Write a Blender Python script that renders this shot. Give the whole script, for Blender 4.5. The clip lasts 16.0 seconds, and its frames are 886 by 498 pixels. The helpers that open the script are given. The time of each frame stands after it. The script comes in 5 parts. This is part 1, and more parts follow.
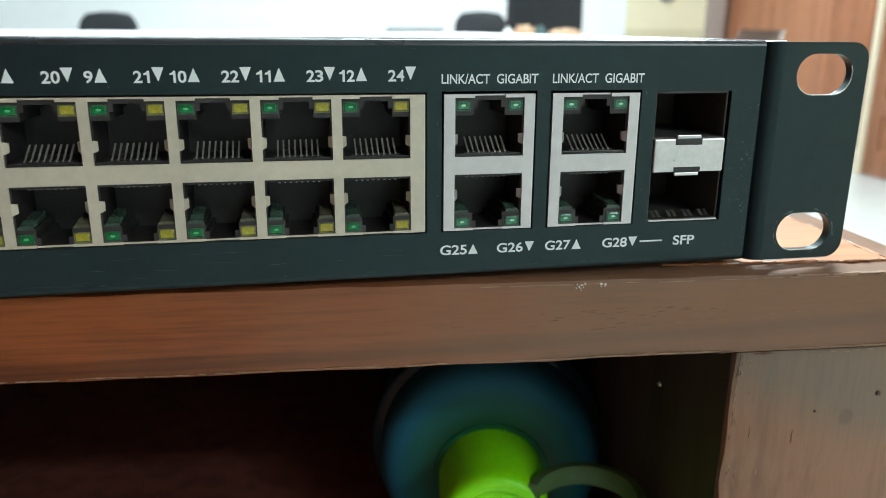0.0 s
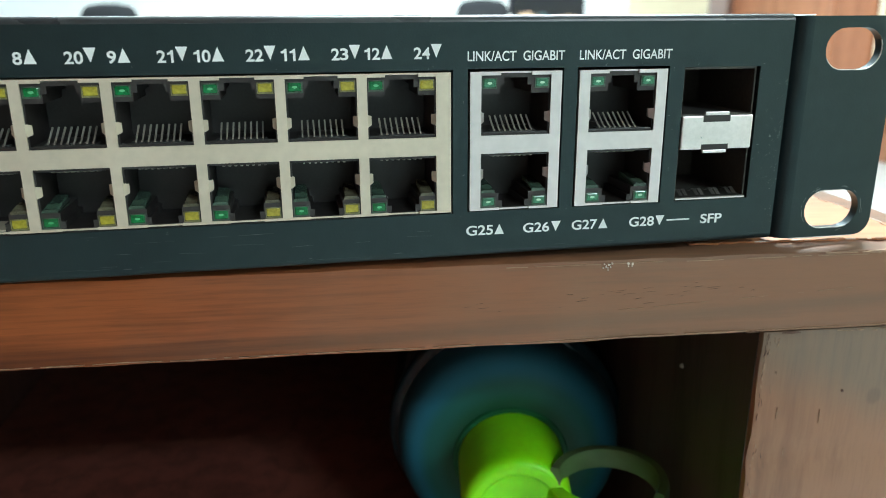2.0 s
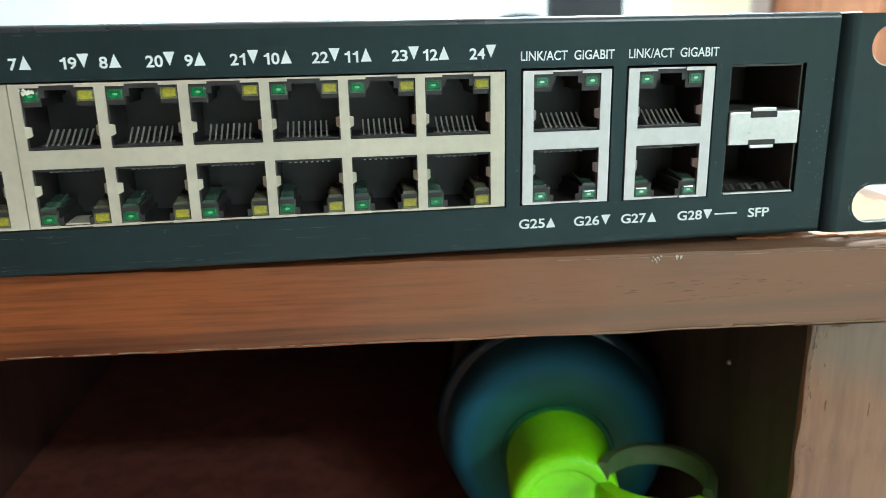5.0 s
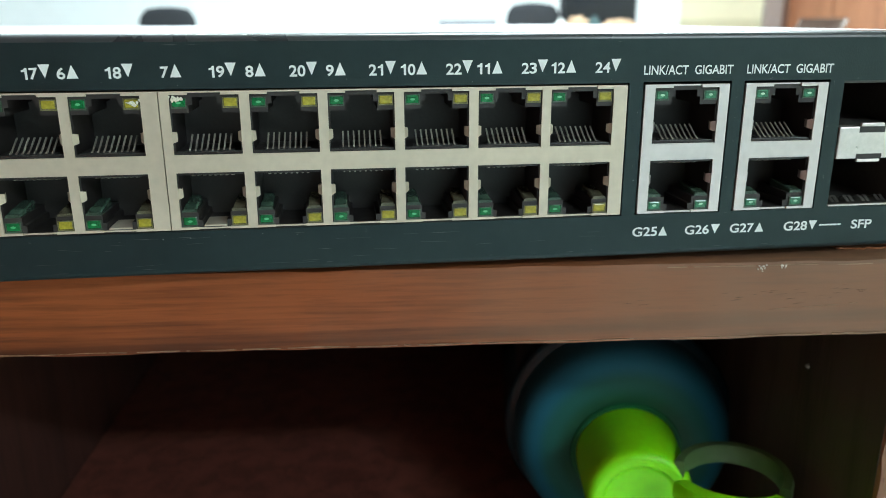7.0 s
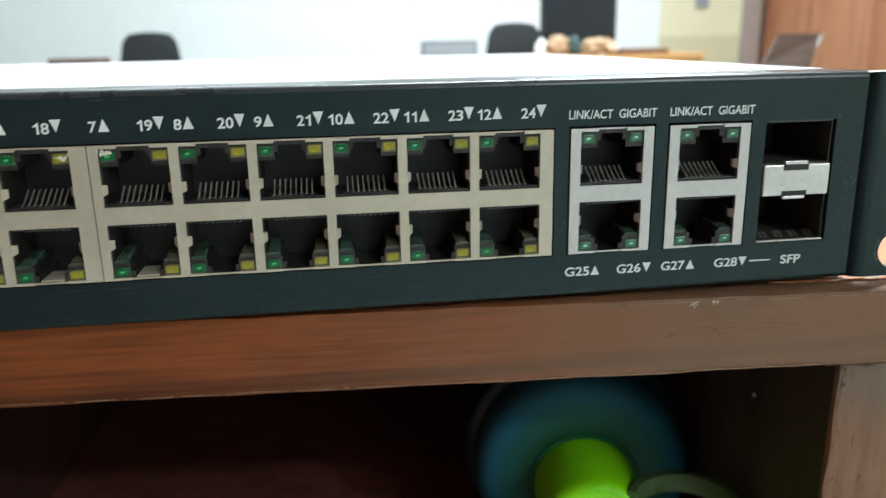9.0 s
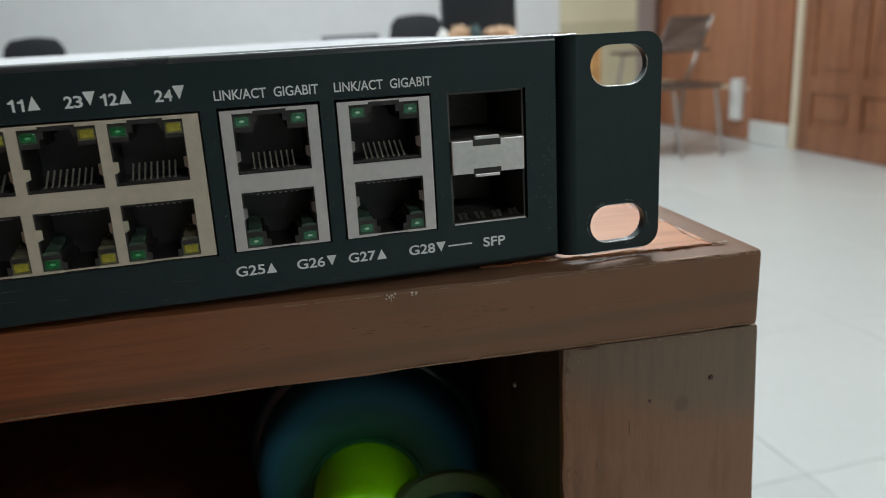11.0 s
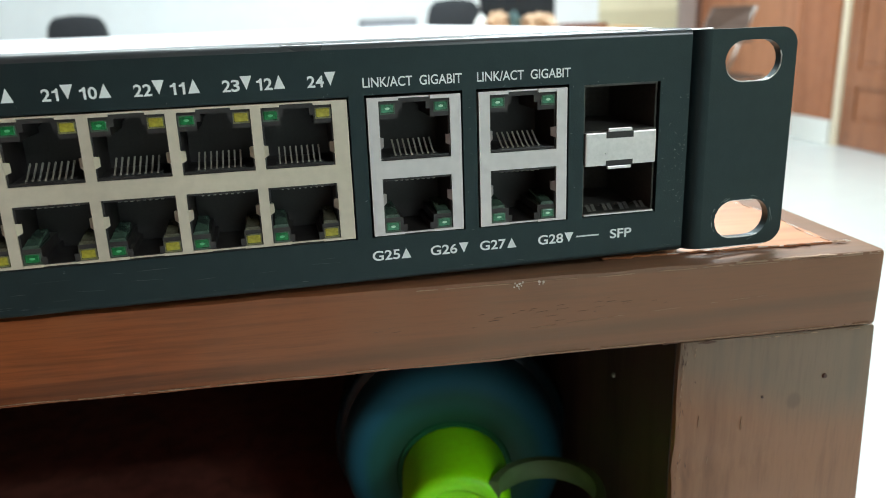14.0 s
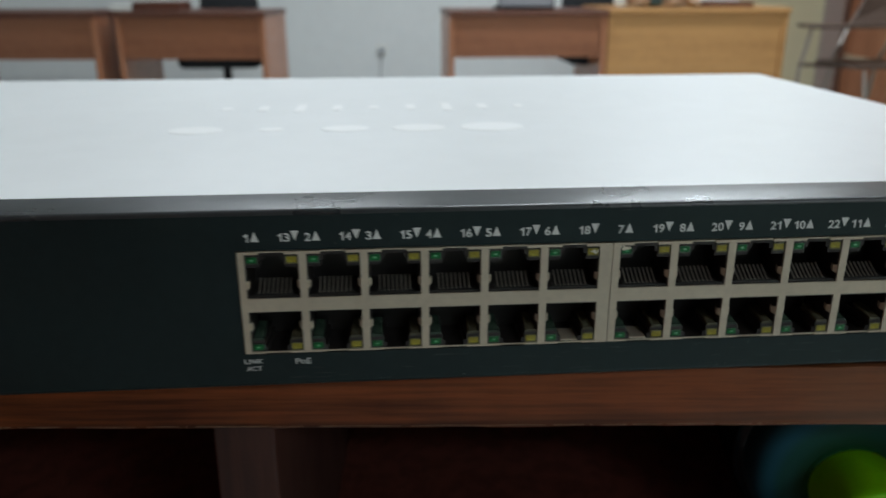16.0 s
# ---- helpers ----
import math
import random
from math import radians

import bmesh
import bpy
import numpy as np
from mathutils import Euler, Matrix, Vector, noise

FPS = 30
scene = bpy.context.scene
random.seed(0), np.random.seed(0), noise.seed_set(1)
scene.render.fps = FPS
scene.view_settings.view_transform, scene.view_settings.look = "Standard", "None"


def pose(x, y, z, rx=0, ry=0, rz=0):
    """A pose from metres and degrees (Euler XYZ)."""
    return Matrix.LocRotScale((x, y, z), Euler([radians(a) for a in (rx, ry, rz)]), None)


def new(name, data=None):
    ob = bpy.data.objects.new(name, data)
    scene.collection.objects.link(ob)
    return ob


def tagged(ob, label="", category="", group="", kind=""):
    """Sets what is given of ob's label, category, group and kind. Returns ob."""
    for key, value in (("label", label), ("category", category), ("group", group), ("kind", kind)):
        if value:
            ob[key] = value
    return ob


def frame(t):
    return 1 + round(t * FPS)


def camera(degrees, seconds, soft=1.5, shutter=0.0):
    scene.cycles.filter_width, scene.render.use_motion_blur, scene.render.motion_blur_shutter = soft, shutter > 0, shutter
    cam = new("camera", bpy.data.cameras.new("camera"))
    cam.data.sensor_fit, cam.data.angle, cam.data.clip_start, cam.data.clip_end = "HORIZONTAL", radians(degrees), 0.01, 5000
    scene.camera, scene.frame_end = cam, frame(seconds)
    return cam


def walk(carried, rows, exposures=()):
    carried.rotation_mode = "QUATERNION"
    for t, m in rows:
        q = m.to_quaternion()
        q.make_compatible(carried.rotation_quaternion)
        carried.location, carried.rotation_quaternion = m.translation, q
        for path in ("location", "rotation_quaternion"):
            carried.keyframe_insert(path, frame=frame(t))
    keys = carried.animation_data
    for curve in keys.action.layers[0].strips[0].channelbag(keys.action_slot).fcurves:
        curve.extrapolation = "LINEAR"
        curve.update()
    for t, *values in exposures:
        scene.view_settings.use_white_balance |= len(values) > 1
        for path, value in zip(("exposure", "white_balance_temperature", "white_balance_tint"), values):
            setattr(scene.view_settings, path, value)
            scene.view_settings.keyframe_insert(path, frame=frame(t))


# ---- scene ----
cam = camera(59.86, 16.0, soft=0.8, shutter=0.35)
cam.data.dof.use_dof, cam.data.dof.focus_distance, cam.data.dof.aperture_fstop = True, 0.142, 23
walk(cam, [
    (0.0, pose(-0.08962, -0.13808, 0.04567, 74.013, -0.359, -10.835)),
    (0.5, pose(-0.08845, -0.13696, 0.04674, 73.785, 0.233, -11.236)),
    (1.0, pose(-0.09173, -0.13757, 0.04500, 73.916, 0.346, -10.721)),
    (1.5, pose(-0.09277, -0.13749, 0.04471, 73.496, 0.436, -10.747)),
    (2.0, pose(-0.09368, -0.13634, 0.04361, 73.240, 0.241, -10.760)),
    (2.5, pose(-0.09383, -0.13657, 0.04350, 73.258, 0.211, -10.869)),
    (3.0, pose(-0.09391, -0.13432, 0.04295, 72.938, 0.683, -11.157)),
    (3.2, pose(-0.09411, -0.13369, 0.04275, 72.796, 0.983, -11.311)),
    (5.3, pose(-0.10032, -0.14349, 0.04152, 74.350, 0.987, -7.825)),
    (5.5, pose(-0.10702, -0.14360, 0.04370, 73.488, 0.680, -7.873)),
    (6.0, pose(-0.11806, -0.14311, 0.04105, 74.191, 0.012, -7.626)),
    (6.5, pose(-0.11585, -0.14379, 0.04718, 73.617, 0.698, -7.714)),
    (7.0, pose(-0.12079, -0.14372, 0.04620, 73.458, 0.183, -7.475)),
    (7.5, pose(-0.11847, -0.14383, 0.04736, 73.930, 0.604, -7.912)),
    (8.0, pose(-0.11601, -0.14449, 0.04825, 74.161, 0.689, -7.973)),
    (8.5, pose(-0.11625, -0.14488, 0.04900, 74.371, 0.684, -7.964)),
    (9.0, pose(-0.11013, -0.14579, 0.05149, 74.815, 1.001, -8.650)),
    (9.5, pose(-0.09739, -0.14883, 0.06096, 76.082, 1.700, -10.004)),
    (9.7, pose(-0.09088, -0.15059, 0.06337, 76.063, 1.984, -10.783)),
    (10.0, pose(-0.08250, -0.14995, 0.06010, 75.628, 2.280, -11.387)),
    (10.2, pose(-0.07008, -0.14548, 0.05421, 74.285, 2.161, -13.344)),
    (12.3, pose(-0.05662, -0.13732, 0.04322, 74.109, 3.311, -15.669)),
    (12.5, pose(-0.05715, -0.13624, 0.04542, 73.111, 2.943, -15.232)),
    (13.0, pose(-0.06337, -0.13678, 0.04504, 73.279, 2.856, -14.612)),
    (13.5, pose(-0.07382, -0.13816, 0.04668, 73.647, 2.426, -13.171)),
    (14.0, pose(-0.07934, -0.13758, 0.04764, 73.204, 1.932, -12.627)),
    (14.5, pose(-0.08151, -0.14276, 0.04971, 74.374, 2.149, -12.060)),
    (15.0, pose(-0.12404, -0.14582, 0.05943, 74.255, -0.739, -9.425)),
    (15.5, pose(-0.17700, -0.14850, 0.07505, 72.001, 0.271, -6.318)),
    (16.0, pose(-0.20554, -0.16658, 0.09191, 70.848, 0.061, -4.362)),
], [(0.0, 0.14, 6350, 7), (1.0, 0.28, 6270, 5), (2.0, 0.48, 6210, 4), (3.0, 0.62, 6180, 3.5), (5.5, 0.74, 6200, 3.5), (7.0, 0.46, 6220, 4), (8.5, 0.22, 6340, 5.5), (9.0, 0.08, 6450, 8), (9.5, -0.55, 6600, 13), (10.2, -1.18, 6650, 15), (12.3, -0.38, 6750, 13), (13.5, -0.06, 6580, 10.5), (14.5, 0.08, 6450, 8.5), (15.0, 0.0, 6540, 11), (15.5, -0.74, 6570, 13), (16.0, -1.32, 6570, 13)])

# ---------------------------------------------------------------- world and light
FLOOR_Z = -0.79
CEIL_Z = 2.05

world = bpy.data.worlds.new("world")
scene.world = world
world.use_nodes = True
wn = world.node_tree
sky = wn.nodes.new("ShaderNodeTexSky")
sky.sky_type, sky.sun_disc = "NISHITA", False
sky.sun_elevation, sky.sun_rotation = radians(40), radians(160)
wn.links.new(sky.outputs[0], wn.nodes["Background"].inputs[0])
wn.nodes["Background"].inputs[1].default_value = 0.08


def ceiling_lamp(x, y, watts, sx=1.2, sy=0.3):
    data = bpy.data.lights.new("tube_light", "AREA")
    data.shape, data.size, data.size_y = "RECTANGLE", sx, sy
    data.energy, data.color = watts, (0.87, 1.0, 1.07)
    ob = new("tube_light", data)
    ob.matrix_world = pose(x, y, CEIL_Z - 0.075)
    return ob


# unseen lamps; the last two are placed to brighten the cover and the fronts
LAMPS = [(-0.7, 3.5, 48), (1.5, 3.5, 106), (0.55, 1.0, 92), (1.7, -3.0, 60)]
for lx, ly, lw in LAMPS:
    ceiling_lamp(lx, ly, lw)


# ---------------------------------------------------------------- materials
def nodes_of(m):
    m.use_nodes = True
    nt = m.node_tree
    return nt, nt.nodes["Principled BSDF"]


def painted(name, rgb, rough=0.5, metal=0.0, var=0.12, scale=40.0, bump=0.0, bscale=400.0, spec=0.5, wear=0.0, wearcol=(0.5, 0.5, 0.5), wscale=8.0, per_object=0.0, rvar=0.08):
    """A surface with two scales of variation, fine relief and, on request, worn spots."""
    m = bpy.data.materials.new(name)
    nt, b = nodes_of(m)
    L = nt.links
    tc = nt.nodes.new("ShaderNodeTexCoord")
    n1 = nt.nodes.new("ShaderNodeTexNoise")
    n1.inputs["Scale"].default_value, n1.inputs["Detail"].default_value = scale, 6
    n2 = nt.nodes.new("ShaderNodeTexNoise")
    n2.inputs["Scale"].default_value, n2.inputs["Detail"].default_value = scale * 9, 3
    L.new(tc.outputs["Object"], n1.inputs["Vector"])
    L.new(tc.outputs["Object"], n2.inputs["Vector"])
    add = nt.nodes.new("ShaderNodeMath")
    add.operation = "ADD"
    L.new(n1.outputs[0], add.inputs[0])
    L.new(n2.outputs[0], add.inputs[1])
    mr = nt.nodes.new("ShaderNodeMapRange")
    mr.inputs["From Min"].default_value, mr.inputs["From Max"].default_value = 0.7, 1.3
    mr.inputs["To Min"].default_value, mr.inputs["To Max"].default_value = 1 - var, 1 + var
    L.new(add.outputs[0], mr.inputs["Value"])
    mix = nt.nodes.new("ShaderNodeVectorMath")
    mix.operation = "SCALE"
    mix.inputs[0].default_value = rgb
    L.new(mr.outputs[0], mix.inputs["Scale"])
    colour = mix.outputs[0]
    if per_object:
        oi = nt.nodes.new("ShaderNodeObjectInfo")
        pr = nt.nodes.new("ShaderNodeMapRange")
        pr.inputs["To Min"].default_value, pr.inputs["To Max"].default_value = 1 - per_object, 1 + per_object
        L.new(oi.outputs["Random"], pr.inputs["Value"])
        sc = nt.nodes.new("ShaderNodeVectorMath")
        sc.operation = "SCALE"
        L.new(colour, sc.inputs[0])
        L.new(pr.outputs[0], sc.inputs["Scale"])
        colour = sc.outputs[0]
    if wear:
        n3 = nt.nodes.new("ShaderNodeTexNoise")
        n3.inputs["Scale"].default_value, n3.inputs["Detail"].default_value, n3.inputs["Roughness"].default_value = wscale, 8, 0.75
        L.new(tc.outputs["Object"], n3.inputs["Vector"])
        ramp = nt.nodes.new("ShaderNodeMapRange")
        ramp.inputs["From Min"].default_value, ramp.inputs["From Max"].default_value = 0.72 - wear, 0.80 - wear
        L.new(n3.outputs[0], ramp.inputs["Value"])
        mc = nt.nodes.new("ShaderNodeMix")
        mc.data_type = "RGBA"
        L.new(ramp.outputs[0], mc.inputs[0])
        L.new(colour, mc.inputs[6])
        mc.inputs[7].default_value = (*wearcol, 1)
        colour = mc.outputs[2]
    L.new(colour, b.inputs["Base Color"])
    r = nt.nodes.new("ShaderNodeMapRange")
    r.inputs["From Min"].default_value, r.inputs["From Max"].default_value = 0.3, 0.7
    r.inputs["To Min"].default_value, r.inputs["To Max"].default_value = max(0.02, rough - rvar), min(1, rough + rvar)
    L.new(n1.outputs[0], r.inputs["Value"])
    L.new(r.outputs[0], b.inputs["Roughness"])
    b.inputs["Metallic"].default_value = metal
    b.inputs["Specular IOR Level"].default_value = spec
    if bump:
        n4 = nt.nodes.new("ShaderNodeTexNoise")
        n4.inputs["Scale"].default_value, n4.inputs["Detail"].default_value = bscale, 3
        L.new(tc.outputs["Object"], n4.inputs["Vector"])
        bp = nt.nodes.new("ShaderNodeBump")
        bp.inputs["Strength"].default_value, bp.inputs["Distance"].default_value = bump, 0.3 / bscale
        L.new(n4.outputs[0], bp.inputs["Height"])
        L.new(bp.outputs[0], b.inputs["Normal"])
    return m


def wood(name, dark, light, rough=0.35, along="x", scale=1.0, bump=0.15, coat=0.0, streak=6.0, wear=0.0, wearcol=(0.5, 0.3, 0.2), stretch=0.08, band=None, stain=None, pores=0.0):
    """Varnished wood: long grain streaks along one axis, fine pores, a few dark bands."""
    m = bpy.data.materials.new(name)
    nt, b = nodes_of(m)
    L = nt.links
    tc = nt.nodes.new("ShaderNodeTexCoord")
    mp = nt.nodes.new("ShaderNodeMapping")
    k = {"x": (stretch, 1, 1), "y": (1, stretch, 1), "z": (1, 1, stretch)}[along]
    mp.inputs["Scale"].default_value = [v * scale for v in k]
    L.new(tc.outputs["Object"], mp.inputs["Vector"])
    broad = nt.nodes.new("ShaderNodeTexNoise")
    broad.inputs["Scale"].default_value, broad.inputs["Detail"].default_value = streak * 18, 3
    broad.inputs["Distortion"].default_value = 0.6
    fine = nt.nodes.new("ShaderNodeTexNoise")
    fine.inputs["Scale"].default_value, fine.inputs["Detail"].default_value = streak * 160, 5
    patch = nt.nodes.new("ShaderNodeTexNoise")
    patch.inputs["Scale"].default_value, patch.inputs["Detail"].default_value = 22, 4
    L.new(mp.outputs[0], broad.inputs["Vector"])
    L.new(mp.outputs[0], fine.inputs["Vector"])
    L.new(tc.outputs["Object"], patch.inputs["Vector"])
    mul = nt.nodes.new("ShaderNodeMath")
    mul.operation, mul.inputs[1].default_value = "MULTIPLY_ADD", 0.45
    L.new(fine.outputs[0], mul.inputs[0])
    L.new(broad.outputs[0], mul.inputs[2])
    mul2 = nt.nodes.new("ShaderNodeMath")
    mul2.operation, mul2.inputs[1].default_value = "MULTIPLY_ADD", 0.35
    L.new(patch.outputs[0], mul2.inputs[0])
    L.new(mul.outputs[0], mul2.inputs[2])
    ramp = nt.nodes.new("ShaderNodeValToRGB")
    ramp.color_ramp.elements[0].position, ramp.color_ramp.elements[1].position = 0.70, 1.08
    ramp.color_ramp.elements[0].color, ramp.color_ramp.elements[1].color = (*dark, 1), (*light, 1)
    sub = nt.nodes.new("ShaderNodeMath")
    sub.operation, sub.inputs[1].default_value = "MULTIPLY", 1.0
    L.new(mul2.outputs[0], sub.inputs[0])
    L.new(sub.outputs[0], ramp.inputs[0])
    colour = ramp.outputs[0]
    if band:
        # one dark heartwood streak: height, slope along x, half width
        sx = nt.nodes.new("ShaderNodeSeparateXYZ")
        L.new(tc.outputs["Object"], sx.inputs[0])
        lin = nt.nodes.new("ShaderNodeMath")
        lin.operation, lin.inputs[1].default_value = "MULTIPLY_ADD", -band[1]
        L.new(sx.outputs["X"], lin.inputs[0])
        L.new(sx.outputs["Z"], lin.inputs[2])
        wob = nt.nodes.new("ShaderNodeMath")
        wob.operation, wob.inputs[1].default_value = "MULTIPLY_ADD", 0.006
        L.new(broad.outputs[0], wob.inputs[0])
        L.new(lin.outputs[0], wob.inputs[2])
        off = nt.nodes.new("ShaderNodeMath")
        off.operation, off.inputs[1].default_value = "SUBTRACT", band[0] + 0.003
        L.new(wob.outputs[0], off.inputs[0])
        ab = nt.nodes.new("ShaderNodeMath")
        ab.operation = "ABSOLUTE"
        L.new(off.outputs[0], ab.inputs[0])
        bm_ = nt.nodes.new("ShaderNodeMapRange")
        bm_.interpolation_type = "SMOOTHSTEP"
        bm_.inputs["From Min"].default_value, bm_.inputs["From Max"].default_value = 0.0, band[2]
        bm_.inputs["To Min"].default_value, bm_.inputs["To Max"].default_value = 0.55, 0.0
        L.new(ab.outputs[0], bm_.inputs["Value"])
        bx = nt.nodes.new("ShaderNodeMix")
        bx.data_type = "RGBA"
        L.new(bm_.outputs[0], bx.inputs[0])
        L.new(colour, bx.inputs[6])
        bx.inputs[7].default_value = (dark[0] * 0.45, dark[1] * 0.45, dark[2] * 0.5, 1)
        colour = bx.outputs[2]
    if stain:
        # a greyer tone along the upper end: lower limit, slope along x, colour
        sx = nt.nodes.new("ShaderNodeSeparateXYZ")
        L.new(tc.outputs["Object"], sx.inputs[0])
        lin = nt.nodes.new("ShaderNodeMath")
        lin.operation, lin.inputs[1].default_value = "MULTIPLY_ADD", -stain[1]
        L.new(sx.outputs["X"], lin.inputs[0])
        L.new(sx.outputs["Z"], lin.inputs[2])
        wob = nt.nodes.new("ShaderNodeMath")
        wob.operation, wob.inputs[1].default_value = "MULTIPLY_ADD", 0.016
        L.new(patch.outputs[0], wob.inputs[0])
        L.new(lin.outputs[0], wob.inputs[2])
        sm = nt.nodes.new("ShaderNodeMapRange")
        sm.interpolation_type = "SMOOTHSTEP"
        sm.inputs["From Min"].default_value, sm.inputs["From Max"].default_value = stain[0] + 0.002, stain[0] + 0.016
        sm.inputs["To Max"].default_value = 0.66
        L.new(wob.outputs[0], sm.inputs["Value"])
        smx = nt.nodes.new("ShaderNodeMix")
        smx.data_type = "RGBA"
        L.new(sm.outputs[0], smx.inputs[0])
        L.new(colour, smx.inputs[6])
        smx.inputs[7].default_value = (*stain[2], 1)
        colour = smx.outputs[2]
    if pores:
        # short dark pore lines along the grain, gathered in streaks
        pm = nt.nodes.new("ShaderNodeMapping")
        pm.inputs["Scale"].default_value = {"x": (0.06, 1, 1), "y": (1, 0.06, 1), "z": (1, 1, 0.06)}[along]
        L.new(tc.outputs["Object"], pm.inputs["Vector"])
        pn = nt.nodes.new("ShaderNodeTexNoise")
        pn.inputs["Scale"].default_value, pn.inputs["Detail"].default_value, pn.inputs["Roughness"].default_value = 1900, 2, 0.6
        L.new(pm.outputs[0], pn.inputs["Vector"])
        pg = nt.nodes.new("ShaderNodeMath")
        pg.operation, pg.inputs[1].default_value = "MULTIPLY_ADD", 0.45
        L.new(broad.outputs[0], pg.inputs[0])
        L.new(pn.outputs[0], pg.inputs[2])
        pr = nt.nodes.new("ShaderNodeMapRange")
        pr.inputs["From Min"].default_value, pr.inputs["From Max"].default_value = 0.76, 0.92
        pr.inputs["To Max"].default_value = pores
        L.new(pg.outputs[0], pr.inputs["Value"])
        px_ = nt.nodes.new("ShaderNodeMix")
        px_.data_type = "RGBA"
        L.new(pr.outputs[0], px_.inputs[0])
        L.new(colour, px_.inputs[6])
        px_.inputs[7].default_value = (dark[0] * 0.35, dark[1] * 0.35, dark[2] * 0.4, 1)
        colour = px_.outputs[2]
    if wear:
        n3 = nt.nodes.new("ShaderNodeTexNoise")
        n3.inputs["Scale"].default_value, n3.inputs["Detail"].default_value, n3.inputs["Roughness"].default_value = 30, 9, 0.7
        L.new(tc.outputs["Object"], n3.inputs["Vector"])
        mr = nt.nodes.new("ShaderNodeMapRange")
        mr.inputs["From Min"].default_value, mr.inputs["From Max"].default_value = 0.70 - wear, 0.76 - wear
        L.new(n3.outputs[0], mr.inputs["Value"])
        mc = nt.nodes.new("ShaderNodeMix")
        mc.data_type = "RGBA"
        L.new(mr.outputs[0], mc.inputs[0])
        L.new(colour, mc.inputs[6])
        mc.inputs[7].default_value = (*wearcol, 1)
        colour = mc.outputs[2]
    L.new(colour, b.inputs["Base Color"])
    rr = nt.nodes.new("ShaderNodeMapRange")
    rr.inputs["To Min"].default_value, rr.inputs["To Max"].default_value = rough + 0.12, max(0.05, rough - 0.1)
    L.new(patch.outputs[0], rr.inputs["Value"])
    L.new(rr.outputs[0], b.inputs["Roughness"])
    b.inputs["Coat Weight"].default_value = coat
    b.inputs["Coat Roughness"].default_value = 0.25
    bp = nt.nodes.new("ShaderNodeBump")
    bp.inputs["Strength"].default_value, bp.inputs["Distance"].default_value = bump, 0.0004
    L.new(mul.outputs[0], bp.inputs["Height"])
    L.new(bp.outputs[0], b.inputs["Normal"])
    return m


M = {}
M["black_coat"] = painted("black_coat", (0.0090, 0.0158, 0.0182), 0.42, var=0.18, scale=35, bump=0.25, bscale=2600, spec=0.45, wear=0.05, wearcol=(0.024, 0.030, 0.032), wscale=70)
M["black_coat"].node_tree.nodes["Principled BSDF"].inputs["Specular Tint"].default_value = (0.76, 1.0, 1.0, 1)
M["lip_coat"] = painted("lip_coat", (0.03, 0.034, 0.038), 0.30, var=0.2, scale=30, bump=0.12, bscale=2600, spec=0.6, wear=0.03, wearcol=(0.2, 0.2, 0.2), wscale=120)
M["cover_white"] = painted("cover_white", (0.86, 0.875, 0.882), 0.34, var=0.02, scale=9, bump=0.04, bscale=1500, rvar=0.02)
# near-white colour stands for the lamp's reflection in the marks
M["mark_glare"] = painted("mark_glare", (0.99, 0.99, 0.99), 0.34, var=0.02, scale=30)
M["shield_beige"] = painted("shield_beige", (0.63, 0.55, 0.44), 0.42, metal=0.35, var=0.07, scale=60, bump=0.03, bscale=900, wear=0.02, wearcol=(0.42, 0.35, 0.26), wscale=260)
M["shield_silver"] = painted("shield_silver", (0.64, 0.585, 0.58), 0.34, metal=0.6, var=0.06, scale=60, bump=0.03, bscale=900, wear=-0.01, wearcol=(0.36, 0.31, 0.28), wscale=300)
M["cage_steel"] = painted("cage_steel", (0.68, 0.63, 0.62), 0.33, metal=0.8, var=0.08, scale=150, bump=0.05, bscale=900)
M["finger_steel"] = painted("finger_steel", (0.30, 0.29, 0.27), 0.4, metal=0.6, var=0.3, scale=300)
# cage steel darkened: the shade inside the bays is in the colour
M["cage_shaded"] = painted("cage_shaded", (0.10, 0.095, 0.085), 0.5, metal=0.5, var=0.2, scale=150)
M["port_plastic"] = painted("port_plastic", (0.024, 0.020, 0.019), 0.5, var=0.2, scale=200)
M["comb_plastic"] = painted("comb_plastic", (0.035, 0.036, 0.036), 0.35, var=0.3, scale=300)
M["pin_metal"] = painted("pin_metal", (0.46, 0.43, 0.37), 0.4, metal=0.6, var=0.2, scale=500)
M["led_green"] = painted("led_green", (0.008, 0.15, 0.040), 0.15, var=0.5, scale=600)
M["led_yellow"] = painted("led_yellow", (0.36, 0.32, 0.035), 0.18, var=0.25, scale=260)
M["led_pale"] = painted("led_pale", (0.045, 0.19, 0.10), 0.15, var=0.5, scale=600)
# pale colours for the highlights painted on the lenses
M["led_glint"] = painted("led_glint", (0.10, 0.46, 0.20), 0.2, var=0.1, scale=900)
M["led_core"] = painted("led_core", (0.40, 0.68, 0.48), 0.2, var=0.1, scale=900)
M["rim_green"] = painted("rim_green", (0.060, 0.100, 0.070), 0.15, var=0.5, scale=700)
M["rim_yellow"] = painted("rim_yellow", (0.17, 0.165, 0.075), 0.15, var=0.5, scale=700)
M["pipe_green"] = painted("pipe_green", (0.055, 0.095, 0.070), 0.15, var=0.6, scale=450)
M["pipe_yellow"] = painted("pipe_yellow", (0.12, 0.115, 0.075), 0.15, var=0.6, scale=450)
M["print_white"] = painted("print_white", (0.82, 0.84, 0.84), 0.5, var=0.05, scale=400)
M["fleck"] = painted("fleck", (0.70, 0.62, 0.55), 0.7, var=0.1, scale=400)
M["rubber"] = painted("rubber", (0.015, 0.015, 0.016), 0.7, var=0.2, scale=100)
